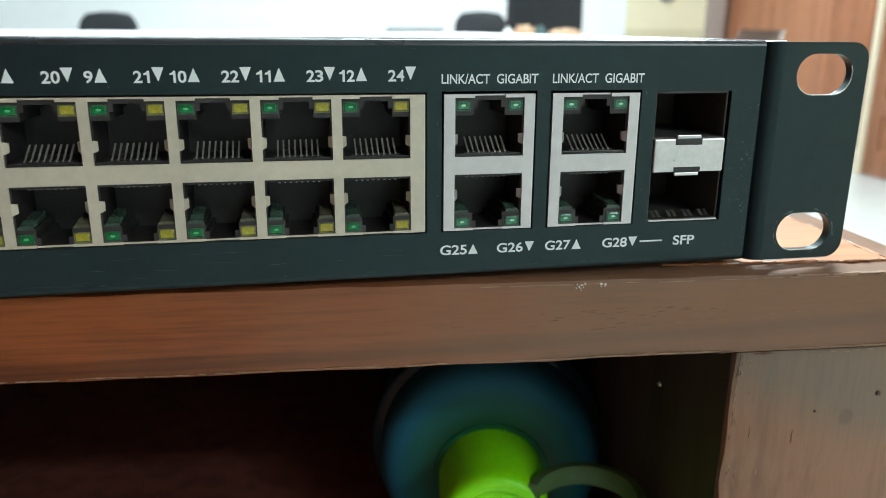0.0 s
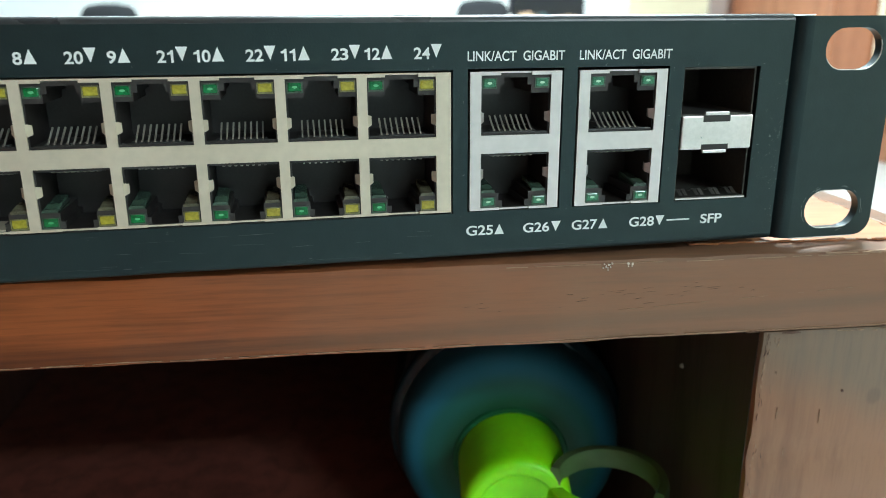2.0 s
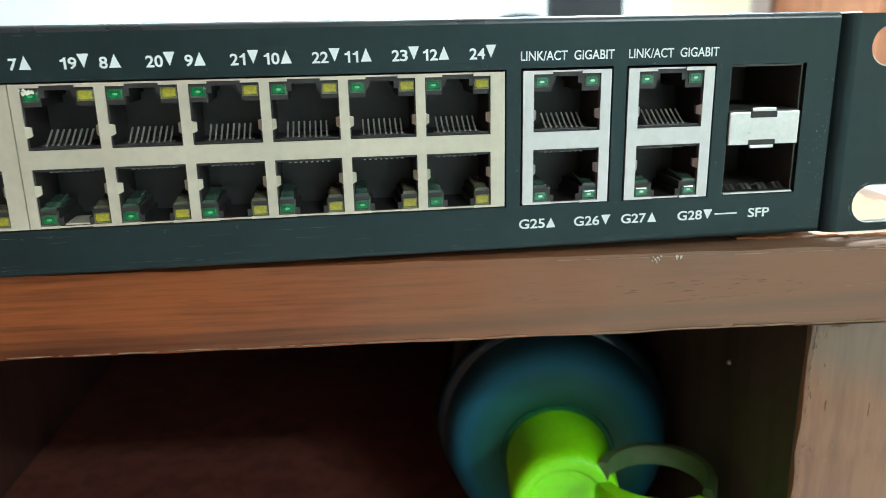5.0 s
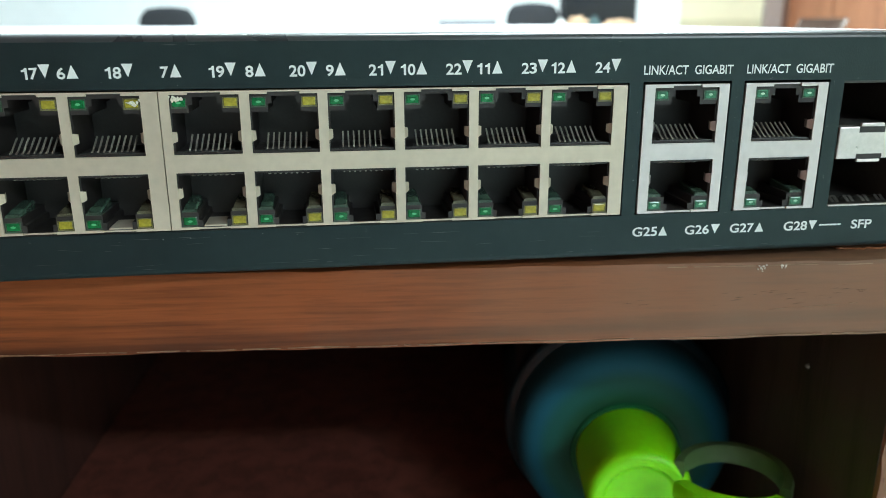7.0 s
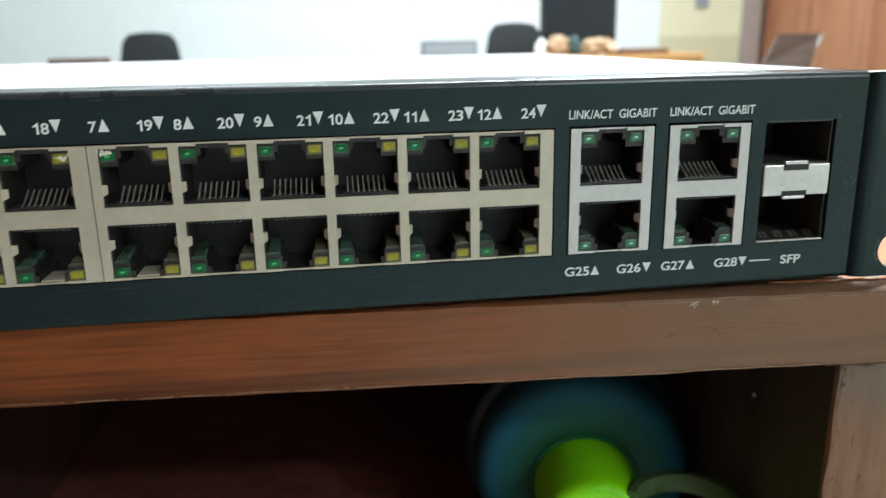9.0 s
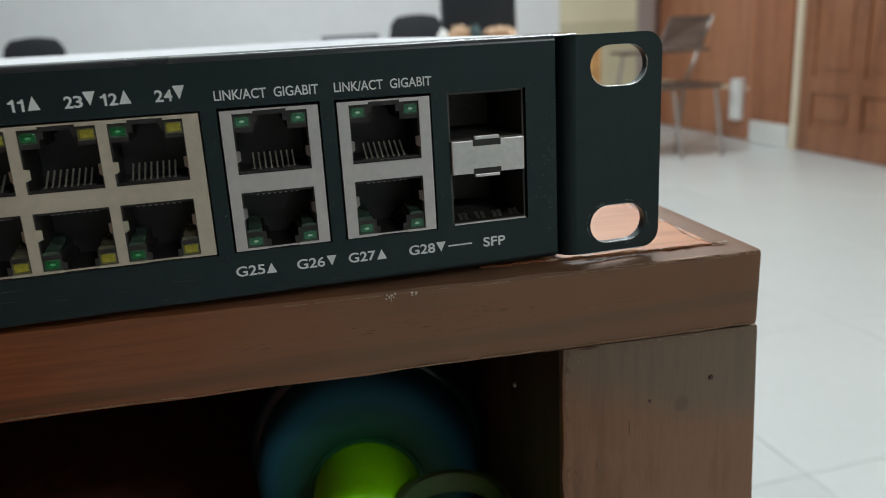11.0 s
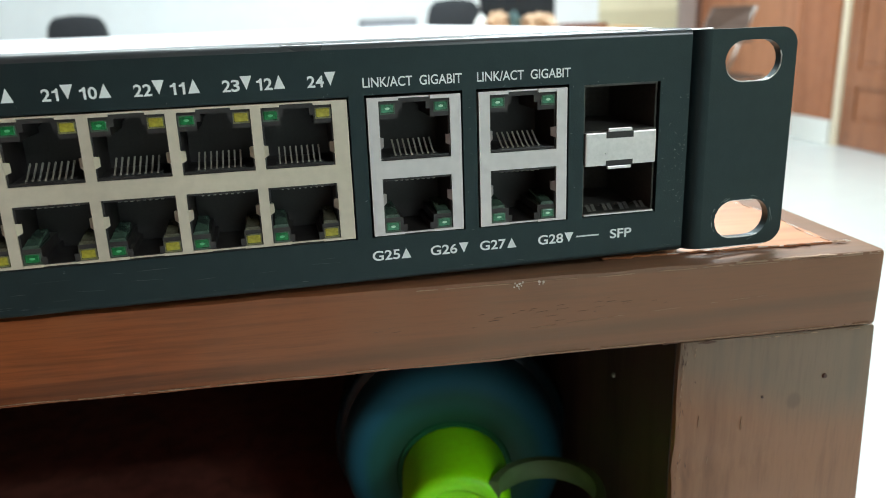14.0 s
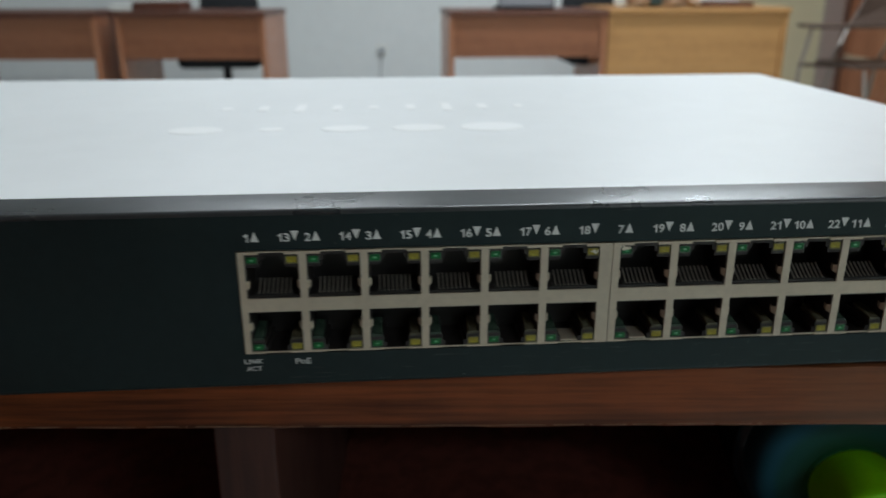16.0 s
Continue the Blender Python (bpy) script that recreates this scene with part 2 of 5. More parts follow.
M["desk_front"] = wood("desk_front", (0.066, 0.015, 0.0045), (0.300, 0.078, 0.022), 0.46, "x", 1.0, 0.22, 0.12, stretch=0.035, band=(-0.0098, 0.030, 0.0030), pores=0.16)


def worn_and_lit(m, start, end, amount, rgb):
    """Varnish worn grey, with reflected light put into the colour, towards one end of a board, with an uneven limit."""
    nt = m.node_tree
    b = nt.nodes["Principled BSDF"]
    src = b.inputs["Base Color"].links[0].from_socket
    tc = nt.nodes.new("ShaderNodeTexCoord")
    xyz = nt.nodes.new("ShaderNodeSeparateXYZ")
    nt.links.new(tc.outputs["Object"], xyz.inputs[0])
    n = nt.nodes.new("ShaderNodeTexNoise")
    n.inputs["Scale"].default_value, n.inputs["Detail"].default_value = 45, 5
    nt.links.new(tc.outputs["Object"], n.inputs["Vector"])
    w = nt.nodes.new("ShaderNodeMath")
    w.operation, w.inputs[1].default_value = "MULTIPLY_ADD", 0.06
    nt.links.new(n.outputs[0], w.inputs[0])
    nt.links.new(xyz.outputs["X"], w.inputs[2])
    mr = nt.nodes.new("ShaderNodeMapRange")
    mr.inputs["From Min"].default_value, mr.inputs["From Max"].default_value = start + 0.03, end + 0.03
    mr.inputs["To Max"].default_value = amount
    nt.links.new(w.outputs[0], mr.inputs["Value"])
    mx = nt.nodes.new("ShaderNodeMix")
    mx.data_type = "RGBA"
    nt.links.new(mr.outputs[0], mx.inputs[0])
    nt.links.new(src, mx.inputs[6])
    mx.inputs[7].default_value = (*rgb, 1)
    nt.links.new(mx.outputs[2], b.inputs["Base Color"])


def blot(m, x, z, r, amount, rgb):
    """One soft round stain on a panel's front."""
    nt = m.node_tree
    b = nt.nodes["Principled BSDF"]
    src = b.inputs["Base Color"].links[0].from_socket
    tc = nt.nodes.new("ShaderNodeTexCoord")
    flat = nt.nodes.new("ShaderNodeVectorMath")
    flat.operation, flat.inputs[1].default_value = "MULTIPLY", (1, 0, 0.85)
    nt.links.new(tc.outputs["Object"], flat.inputs[0])
    dist = nt.nodes.new("ShaderNodeVectorMath")
    dist.operation, dist.inputs[1].default_value = "DISTANCE", (x, 0, z * 0.85)
    nt.links.new(flat.outputs[0], dist.inputs[0])
    mr = nt.nodes.new("ShaderNodeMapRange")
    mr.interpolation_type = "SMOOTHSTEP"
    mr.inputs["From Min"].default_value, mr.inputs["From Max"].default_value = r * 0.55, r * 1.15
    mr.inputs["To Min"].default_value, mr.inputs["To Max"].default_value = amount, 0.0
    nt.links.new(dist.outputs["Value"], mr.inputs["Value"])
    mx = nt.nodes.new("ShaderNodeMix")
    mx.data_type = "RGBA"
    nt.links.new(mr.outputs[0], mx.inputs[0])
    nt.links.new(src, mx.inputs[6])
    mx.inputs[7].default_value = (*rgb, 1)
    nt.links.new(mx.outputs[2], b.inputs["Base Color"])


# paler right end: worn varnish together with light reflected there, in the colour
worn_and_lit(M["desk_front"], -0.17, -0.075, 0.68, (0.235, 0.145, 0.092))
front_coat = M["desk_front"].node_tree.nodes["Principled BSDF"]
front_coat.inputs["Specular IOR Level"].default_value = 0.25
front_coat.inputs["Coat IOR"].default_value, front_coat.inputs["Coat Roughness"].default_value = 1.6, 0.40
# salmon tone: bare wood, lightened for the bright wall it reflects
M["desk_top"] = wood("desk_top", (0.42, 0.150, 0.062), (0.60, 0.25, 0.11), 0.45, "x", 1.0, 0.08, 0.0, streak=3.0, wear=0.09, wearcol=(0.74, 0.42, 0.26))
M["desk_side"] = wood("desk_side", (0.090, 0.038, 0.019), (0.31, 0.140, 0.070), 0.46, "z", 1.0, 0.25, 0.12, streak=3.0, wear=0.01, wearcol=(0.34, 0.24, 0.16), stain=(-0.0400, -0.30, (0.165, 0.135, 0.096)), pores=0.10)
blot(M["desk_side"], -0.0168, -0.0343, 0.0019, 0.4, (0.10, 0.055, 0.03))
# one cabinet wood in four tones, shade and bounced light put into the colours
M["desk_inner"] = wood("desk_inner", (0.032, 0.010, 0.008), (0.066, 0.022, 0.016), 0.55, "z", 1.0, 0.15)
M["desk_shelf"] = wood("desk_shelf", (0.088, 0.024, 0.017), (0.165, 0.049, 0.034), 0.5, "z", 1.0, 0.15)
M["desk_side_shade"] = wood("desk_side_shade", (0.032, 0.021, 0.017), (0.078, 0.050, 0.040), 0.55, "z", 1.0, 0.15)
M["desk_back_lit"] = wood("desk_back_lit", (0.24, 0.085, 0.066), (0.38, 0.145, 0.112), 0.55, "z", 1.0, 0.15)
M["lime"] = painted("lime", (0.32, 0.98, 0.002), 0.5, var=0.05, scale=60)
M["lime"].node_tree.nodes["Principled BSDF"].inputs["Subsurface Weight"].default_value = 0.6
M["lime"].node_tree.nodes["Principled BSDF"].inputs["Subsurface Radius"].default_value = (0.010, 0.016, 0.002)
# dimmed lime for the loop's far half: its shade is in the colour
M["loop_shaded"] = painted("loop_shaded", (0.085, 0.150, 0.050), 0.5, var=0.08, scale=60)
M["corrosion"] = painted("corrosion", (0.72, 0.70, 0.58), 0.8, var=0.25, scale=900, bump=0.5, bscale=2500)
M["bottle_blue"] = painted("bottle_blue", (0.008, 0.105, 0.165), 0.6, var=0.08, scale=40)
# collar: green reflected from the cap, put into the colour
M["bottle_cap_tint"] = painted("bottle_cap_tint", (0.008, 0.13, 0.045), 0.6, var=0.08, scale=40)
# the cap's green reflection and the dome's highlight ring, painted by radius
dome = M["bottle_blue"].node_tree
dome_in = dome.nodes.new("ShaderNodeTexCoord")
dome_flat = dome.nodes.new("ShaderNodeVectorMath")
dome_flat.operation, dome_flat.inputs[1].default_value = "MULTIPLY", (1, 0, 1)
dome.links.new(dome_in.outputs["Object"], dome_flat.inputs[0])
dome_r = dome.nodes.new("ShaderNodeVectorMath")
dome_r.operation = "LENGTH"
dome.links.new(dome_flat.outputs[0], dome_r.inputs[0])
dome_at = dome.nodes.new("ShaderNodeMapRange")
dome_at.inputs["From Min"].default_value, dome_at.inputs["From Max"].default_value = 0.016, 0.036
dome.links.new(dome_r.outputs["Value"], dome_at.inputs["Value"])
dome_sheen = dome.nodes.new("ShaderNodeValToRGB")
dome_sheen.color_ramp.interpolation = "EASE"
dome_sheen.color_ramp.elements[0].position, dome_sheen.color_ramp.elements[0].color = 0.10, (0.005, 0.085, 0.038, 1)
dome_sheen.color_ramp.elements[1].position, dome_sheen.color_ramp.elements[1].color = 0.98, (0.010, 0.060, 0.090, 1)
mid = dome_sheen.color_ramp.elements.new(0.42)
mid.color = (0.008, 0.120, 0.100, 1)
mid = dome_sheen.color_ramp.elements.new(0.66)
mid.color = (0.012, 0.140, 0.215, 1)
dome.links.new(dome_at.outputs[0], dome_sheen.inputs[0])
dome.links.new(dome_sheen.outputs[0], dome.nodes["Principled BSDF"].inputs["Base Color"])
M["bottle_navy"] = painted("bottle_navy", (0.008, 0.026, 0.036), 0.10, var=0.1, scale=40)
M["wall_white"] = painted("wall_white", (0.78, 0.80, 0.80), 0.75, var=0.025, scale=1.5, bump=0.15, bscale=120)
# colour chosen for the cool light the unseen south wall throws back
M["wall_green"] = painted("wall_green", (0.60, 0.68, 0.65), 0.75, var=0.03, scale=1.5, bump=0.15, bscale=120)
M["wall_cream"] = painted("wall_cream", (0.74, 0.68, 0.48), 0.7, var=0.03, scale=1.5, bump=0.15, bscale=120)
M["wall_dado"] = painted("wall_dado", (0.60, 0.55, 0.37), 0.6, var=0.03, scale=1.5)
M["pillar_grey"] = painted("pillar_grey", (0.36, 0.29, 0.26), 0.6, var=0.06, scale=2.0)
M["pillar_brown"] = painted("pillar_brown", (0.17, 0.085, 0.06), 0.5, var=0.06, scale=2.0)
M["ceiling"] = painted("ceiling", (0.78, 0.78, 0.76), 0.85, var=0.03, scale=1.2)
M["tile"] = painted("tile", (0.54, 0.565, 0.55), 0.24, var=0.02, scale=2.5, per_object=0.03, rvar=0.012)
M["grout"] = painted("grout", (0.50, 0.52, 0.505), 0.5, var=0.06, scale=20)
M["panel_wood"] = wood("panel_wood", (0.33, 0.125, 0.060), (0.43, 0.175, 0.088), 0.35, "z", 0.12, 0.1, 0.2)
M["column_wood"] = wood("column_wood", (0.24, 0.080, 0.030), (0.33, 0.118, 0.050), 0.35, "z", 0.12, 0.1, 0.2)
M["door_wood"] = wood("door_wood", (0.17, 0.062, 0.028), (0.27, 0.105, 0.048), 0.35, "z", 0.12, 0.1, 0.25)
M["office_wood"] = wood("office_wood", (0.22, 0.080, 0.038), (0.30, 0.115, 0.056), 0.4, "x", 0.12, 0.1)
M["office_dark"] = wood("office_dark", (0.09, 0.032, 0.020), (0.14, 0.05, 0.03), 0.4, "x", 0.12, 0.1)
M["office_tan"] = wood("office_tan", (0.42, 0.21, 0.075), (0.52, 0.27, 0.10), 0.45, "x", 0.12, 0.1)
M["chair_black"] = painted("chair_black", (0.012, 0.014, 0.017), 0.8, var=0.2, scale=30, bump=0.3, bscale=700)
M["dark_plastic"] = painted("dark_plastic", (0.012, 0.014, 0.018), 0.4, var=0.15, scale=20)
M["screen"] = painted("screen", (0.008, 0.010, 0.016), 0.15, var=0.15, scale=5)
M["grey_plastic"] = painted("grey_plastic", (0.30, 0.31, 0.34), 0.5, var=0.08, scale=10)
M["tan_paper"] = painted("tan_paper", (0.44, 0.29, 0.18), 0.8, var=0.25, scale=25, wear=0.14, wearcol=(0.70, 0.62, 0.54), wscale=14)
M["teal_cloth"] = painted("teal_cloth", (0.05, 0.09, 0.09), 0.8, var=0.2, scale=30)
M["chair_brown"] = wood("chair_brown", (0.075, 0.050, 0.040), (0.125, 0.085, 0.068), 0.5, "x", 0.3, 0.1)
M["steel_tube"] = painted("steel_tube", (0.36, 0.32, 0.29), 0.5, metal=0.4, var=0.1, scale=20)
M["white_plastic"] = painted("white_plastic", (0.80, 0.80, 0.77), 0.45, var=0.04, scale=20)
M["skirting"] = painted("skirting", (0.66, 0.66, 0.62), 0.5, var=0.04, scale=6)
M["trim_cream"] = painted("trim_cream", (0.66, 0.56, 0.41), 0.5, var=0.05, scale=6)
M["tube_glow"] = bpy.data.materials.new("tube_glow")
tg_nt, tg_b = nodes_of(M["tube_glow"])
tg_b.inputs["Emission Color"].default_value, tg_b.inputs["Emission Strength"].default_value = (1, 0.985, 0.95, 1), 4.0


# ---------------------------------------------------------------- mesh helpers
def box(bm, x0, x1, y0, y1, z0, z1, bevel=0.0, seg=2):
    v = [bm.verts.new((x, y, z)) for x in (x0, x1) for y in (y0, y1) for z in (z0, z1)]
    fs = [bm.faces.new([v[i] for i in q]) for q in ((0, 1, 3, 2), (4, 6, 7, 5), (0, 4, 5, 1), (2, 3, 7, 6), (0, 2, 6, 4), (1, 5, 7, 3))]
    if bevel:
        es = list({e for f in fs for e in f.edges})
        bmesh.ops.bevel(bm, geom=es, offset=bevel, segments=seg, profile=0.5, affect="EDGES")


def holed_plate(bm, x0, x1, z0, z1, y0, y1, holes):
    """A plate in the xz plane, y0 in front and y1 behind, with rectangular holes (x0, x1, z0, z1) right through it."""
    xs = sorted({x0, x1, *[v for h in holes for v in h[:2] if x0 <= v <= x1]})
    zs = sorted({z0, z1, *[v for h in holes for v in h[2:] if z0 <= v <= z1]})
    solid = {}
    for i in range(len(xs) - 1):
        for j in range(len(zs) - 1):
            cx, cz = (xs[i] + xs[i + 1]) / 2, (zs[j] + zs[j + 1]) / 2
            solid[i, j] = not any(h[0] < cx < h[1] and h[2] < cz < h[3] for h in holes)
    cache = {}

    def vert(i, k, j):
        key = (i, k, j)
        if key not in cache:
            cache[key] = bm.verts.new((xs[i], (y0, y1)[k], zs[j]))
        return cache[key]

    for (i, j), s in solid.items():
        if not s:
            continue
        bm.faces.new([vert(i, 0, j), vert(i + 1, 0, j), vert(i + 1, 0, j + 1), vert(i, 0, j + 1)])
        bm.faces.new([vert(i, 1, j), vert(i, 1, j + 1), vert(i + 1, 1, j + 1), vert(i + 1, 1, j)])
        for (di, dj), (a, b) in (((-1, 0), ((i, j), (i, j + 1))), ((1, 0), ((i + 1, j + 1), (i + 1, j))), ((0, -1), ((i + 1, j), (i, j))), ((0, 1), ((i, j + 1), (i + 1, j + 1)))):
            if not solid.get((i + di, j + dj), False):
                bm.faces.new([vert(a[0], 0, a[1]), vert(b[0], 0, b[1]), vert(b[0], 1, b[1]), vert(a[0], 1, a[1])])


def cylinder(bm, p, q, r0, r1=None, n=16, caps=True):
    p, q = Vector(p), Vector(q)
    d = q - p
    m = Matrix.Translation((p + q) / 2) @ d.to_track_quat("Z", "Y").to_matrix().to_4x4()
    bmesh.ops.create_cone(bm, cap_ends=caps, segments=n, radius1=r0, radius2=r0 if r1 is None else r1, depth=d.length, matrix=m)


def tube(bm, pts, r, n=8):
    for a, b in zip(pts, pts[1:]):
        cylinder(bm, a, b, r, n=n)
    for a in pts[1:-1]:
        bmesh.ops.create_icosphere(bm, subdivisions=1, radius=r, matrix=Matrix.Translation(a))


def lathe(bm, profile, n=48, m=Matrix()):
    """A turned form about its own y axis: profile rows of (y, radius)."""
    rings = []
    for y, r in profile:
        rings.append([bm.verts.new(m @ Vector((r * math.cos(2 * math.pi * k / n), y, r * math.sin(2 * math.pi * k / n)))) for k in range(n)])
    for a, b in zip(rings, rings[1:]):
        for k in range(n):
            bm.faces.new([a[k], a[(k + 1) % n], b[(k + 1) % n], b[k]])
    for ring in (rings[0], rings[-1]):
        bm.faces.new(ring)


def finish(bm, name, smooth=False):
    bmesh.ops.recalc_face_normals(bm, faces=bm.faces[:])
    me = bpy.data.meshes.new(name)
    bm.to_mesh(me)
    bm.free()
    if smooth:
        me.polygons.foreach_set("use_smooth", [True] * len(me.polygons))
        me.set_sharp_from_angle(angle=radians(35))
    return me


def part(name, bm, material, parent=None, label="", smooth=False):
    me = finish(bm, name, smooth)
    me.materials.append(M[material])
    ob = new(name, me)
    if parent:
        ob.parent = parent
    return tagged(ob, label)


def thing(name, label, category, m=Matrix(), group="", kind=""):
    ob = new(name)
    ob.empty_display_size = 0.05
    ob.matrix_world = m
    return tagged(ob, label, category, group, kind)


def structure(name, bm, material, label, category, smooth=False):
    ob = part(name, bm, material, smooth=smooth)
    return tagged(ob, label, category, kind="structure")


# ---------------------------------------------------------------- the room
WALL_R, WALL_B, WALL_L, WALL_F = 3.318, 5.66, -3.4, -3.9

bm = bmesh.new()
box(bm, WALL_L, WALL_R, WALL_F, WALL_B, FLOOR_Z - 0.1, FLOOR_Z - 0.004)
floor = structure("floor", bm, "grout", "pale grey polished tile floor with thin joints", "floor")

bm = bmesh.new()
box(bm, WALL_L - 0.2, WALL_R + 0.2, WALL_F - 0.2, WALL_B + 0.2, CEIL_Z, CEIL_Z + 0.15)
structure("ceiling", bm, "ceiling", "plain white plastered ceiling", "ceiling")

bm = bmesh.new()
box(bm, WALL_L - 0.2, 2.45, WALL_B, WALL_B + 0.2, FLOOR_Z - 0.1, CEIL_Z)
structure("wall_north", bm, "wall_white", "white painted plaster wall behind the office desks", "wall")
bm = bmesh.new()
box(bm, 2.45, 3.107, WALL_B - 0.01, WALL_B + 0.2, 0.05, CEIL_Z)
cream = structure("wall_cream", bm, "wall_cream", "cream painted wall with a darker dado", "wall")
bm = bmesh.new()
box(bm, 2.45, 3.107, WALL_B - 0.014, WALL_B + 0.2, FLOOR_Z - 0.1, 0.05)
part("dado", bm, "wall_dado", cream, "darker cream dado")
bm = bmesh.new()
box(bm, 3.107, 3.25, WALL_B - 0.05, WALL_B + 0.2, FLOOR_Z - 0.1, CEIL_Z, 0.004)
pillar = structure("pillar", bm, "pillar_grey", "grey-brown square corner pillar", "pillar")
bm = bmesh.new()
box(bm, 3.25, WALL_R + 0.2, WALL_B - 0.03, WALL_B + 0.2, FLOOR_Z - 0.1, CEIL_Z, 0.004)
part("pillar_strip", bm, "pillar_brown", pillar, "dark brown strip")

bm = bmesh.new()
box(bm, WALL_R, WALL_R + 0.2, WALL_F - 0.2, WALL_B - 0.03, FLOOR_Z - 0.1, CEIL_Z)
wall_e = structure("wall_east", bm, "wall_cream", "wall clad in reddish wood panelling", "wall")
for y0, y1 in ((5.077, 5.614), (4.355, 5.067)):
    bm = bmesh.new()
    box(bm, WALL_R - 0.018, WALL_R - 0.001, y0, y1, FLOOR_Z, CEIL_Z - 0.02, 0.003)
    part("panel", bm, "panel_wood", wall_e)
bm = bmesh.new()
box(bm, WALL_R - 0.024, WALL_R - 0.0185, 4.36, 5.60, -0.455, -0.433, 0.002)
part("rail", bm, "trim_cream", wall_e, "thin pale dado rail")
bm = bmesh.new()
box(bm, WALL_R - 0.07, WALL_R - 0.001, 3.985, 4.345, FLOOR_Z + 0.15, CEIL_Z - 0.02, 0.006)
column = structure("wall_column", bm, "column_wood", "orange-brown wood clad wall column", "column")
bm = bmesh.new()
box(bm, WALL_R - 0.078, WALL_R - 0.05, 4.3465, 4.372, FLOOR_Z + 0.15, CEIL_Z - 0.02, 0.006)
part("corner_bead", bm, "panel_wood", column, "pale rounded corner bead")
bm = bmesh.new()
box(bm, WALL_R - 0.078, WALL_R - 0.001, 3.98, 4.348, FLOOR_Z, FLOOR_Z + 0.149, 0.004)
part("skirting_block", bm, "skirting", column, "pale grey skirting block")

# door with its frame, beside the column
bm = bmesh.new()
box(bm, WALL_R - 0.06, WALL_R - 0.001, 3.93, 3.975, FLOOR_Z, 1.32, 0.004)
box(bm, WALL_R - 0.06, WALL_R - 0.001, 2.97, 3.015, FLOOR_Z, 1.32, 0.004)
box(bm, WALL_R - 0.06, WALL_R - 0.001, 3.015, 3.93, 1.255, 1.32, 0.004)
door = structure("door_1", bm, "trim_cream", "closed brown panelled wooden door in a cream frame", "door")
bm = bmesh.new()
hol = [(a, b, c, d) for a, b in ((0.10, 0.42), (0.50, 0.82)) for c, d in ((0.16, 0.36), (0.46, 0.98), (1.10, 1.62), (1.72, 1.94))]
holed_plate(bm, 0, 0.912, 0.004, 2.04, 0, 0.03, hol)
leaf = part("door_leaf", bm, "door_wood", door)
leaf.matrix_world = pose(WALL_R - 0.036, 3.929, FLOOR_Z, 0, 0, -90)
for a, b, c, d in hol:
    bm = bmesh.new()
    box(bm, a - 0.004, b + 0.004, 0.012, 0.026, c - 0.004, d + 0.004)
    box(bm, a + 0.04, b - 0.04, 0.004, 0.012, c + 0.04, d - 0.04, 0.003)
    part("door_panel", bm, "door_wood", leaf)

bm = bmesh.new()
box(bm, WALL_L - 0.2, WALL_L, WALL_F - 0.2, WALL_B, FLOOR_Z - 0.1, CEIL_Z)
structure("wall_west", bm, "wall_white", "white painted plaster wall", "wall")
# unseen wall closing the room, also a reflector for the fronts
bm = bmesh.new()
box(bm, WALL_L, WALL_R, WALL_F - 0.2, WALL_F, FLOOR_Z - 0.1, CEIL_Z)
structure("wall_south", bm, "wall_green", "unseen pale green-grey wall closing the room", "wall")

# unseen panel beside the cabinet, added to darken the fronts towards the left
bm = bmesh.new()
box(bm, -0.62, -0.57, WALL_F, 0.10, FLOOR_Z, CEIL_Z)
structure("side_light_block", bm, "office_dark", "unseen brown panel added to block light from the left", "wall")

# ceiling lamps, all unseen, placed for the light they give
for lx, ly, lw in LAMPS:
    lamp = thing("ceiling_lamp", "unseen white ceiling lamp with a glowing diffuser", "lamp", pose(lx, ly, CEIL_Z), "ceiling lamps")
    bm = bmesh.new()
    box(bm, -0.64, 0.64, -0.19, 0.19, -0.05, 0, 0.006)
    part("housing", bm, "white_plastic", lamp)
    bm = bmesh.new()
    box(bm, -0.6, 0.6, -0.15, 0.15, -0.062, -0.0505, 0.004)
    part("diffuser", bm, "tube_glow", lamp)


# ---------------------------------------------------------------- the cabinet under the switch
cab = thing("wooden_cabinet", "worn reddish-brown wooden cabinet with an open compartment", "cabinet", pose(0.0442, -0.0063, -0.0022, 0, 0.27, -3.41))
TOP_T = 0.0174
CAB_W, CAB_D, CAB_H = 0.595, 0.46, -FLOOR_Z - 0.0022


def worn_board(x0, x1, y0, y1, z0, z1, bevel, amount, seed, steps):
    """A board with softened, slightly chipped edges along x."""
    b = bmesh.new()
    box(b, x0, x1, y0, y1, z0, z1)
    along = [e for e in b.edges if abs(e.verts[0].co.x - e.verts[1].co.x) > (x1 - x0) * 0.9]
    bmesh.ops.subdivide_edges(b, edges=along, cuts=steps, use_grid_fill=True)
    edges = [e for e in b.edges if e.is_manifold and e.calc_face_angle(0) > 1.0]
    bmesh.ops.bevel(b, geom=edges, offset=bevel, segments=2, profile=0.6, affect="EDGES")
    for v in b.verts:
        p = v.co * 90 + Vector((seed, 0, 0))
        v.co.z += amount * noise.noise(p)
        v.co.y += amount * noise.noise(p + Vector((7, 3, 1)))
    return b


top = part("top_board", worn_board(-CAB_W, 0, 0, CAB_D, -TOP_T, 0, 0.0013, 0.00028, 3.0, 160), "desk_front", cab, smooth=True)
# the bare worn field of the top, reflected light in its colour, with a ragged limit against the darker border
bm = bmesh.new()
ring = []
for k in range(61):
    x = -0.060 + 0.0515 * k / 60
    ring.append((x, 0.0060 - 0.035 * (x + 0.0085) * 0.6 + 0.0011 * noise.noise((x * 300, 2, 0)) + 0.0005 * noise.noise((x * 1100, 5, 0))))
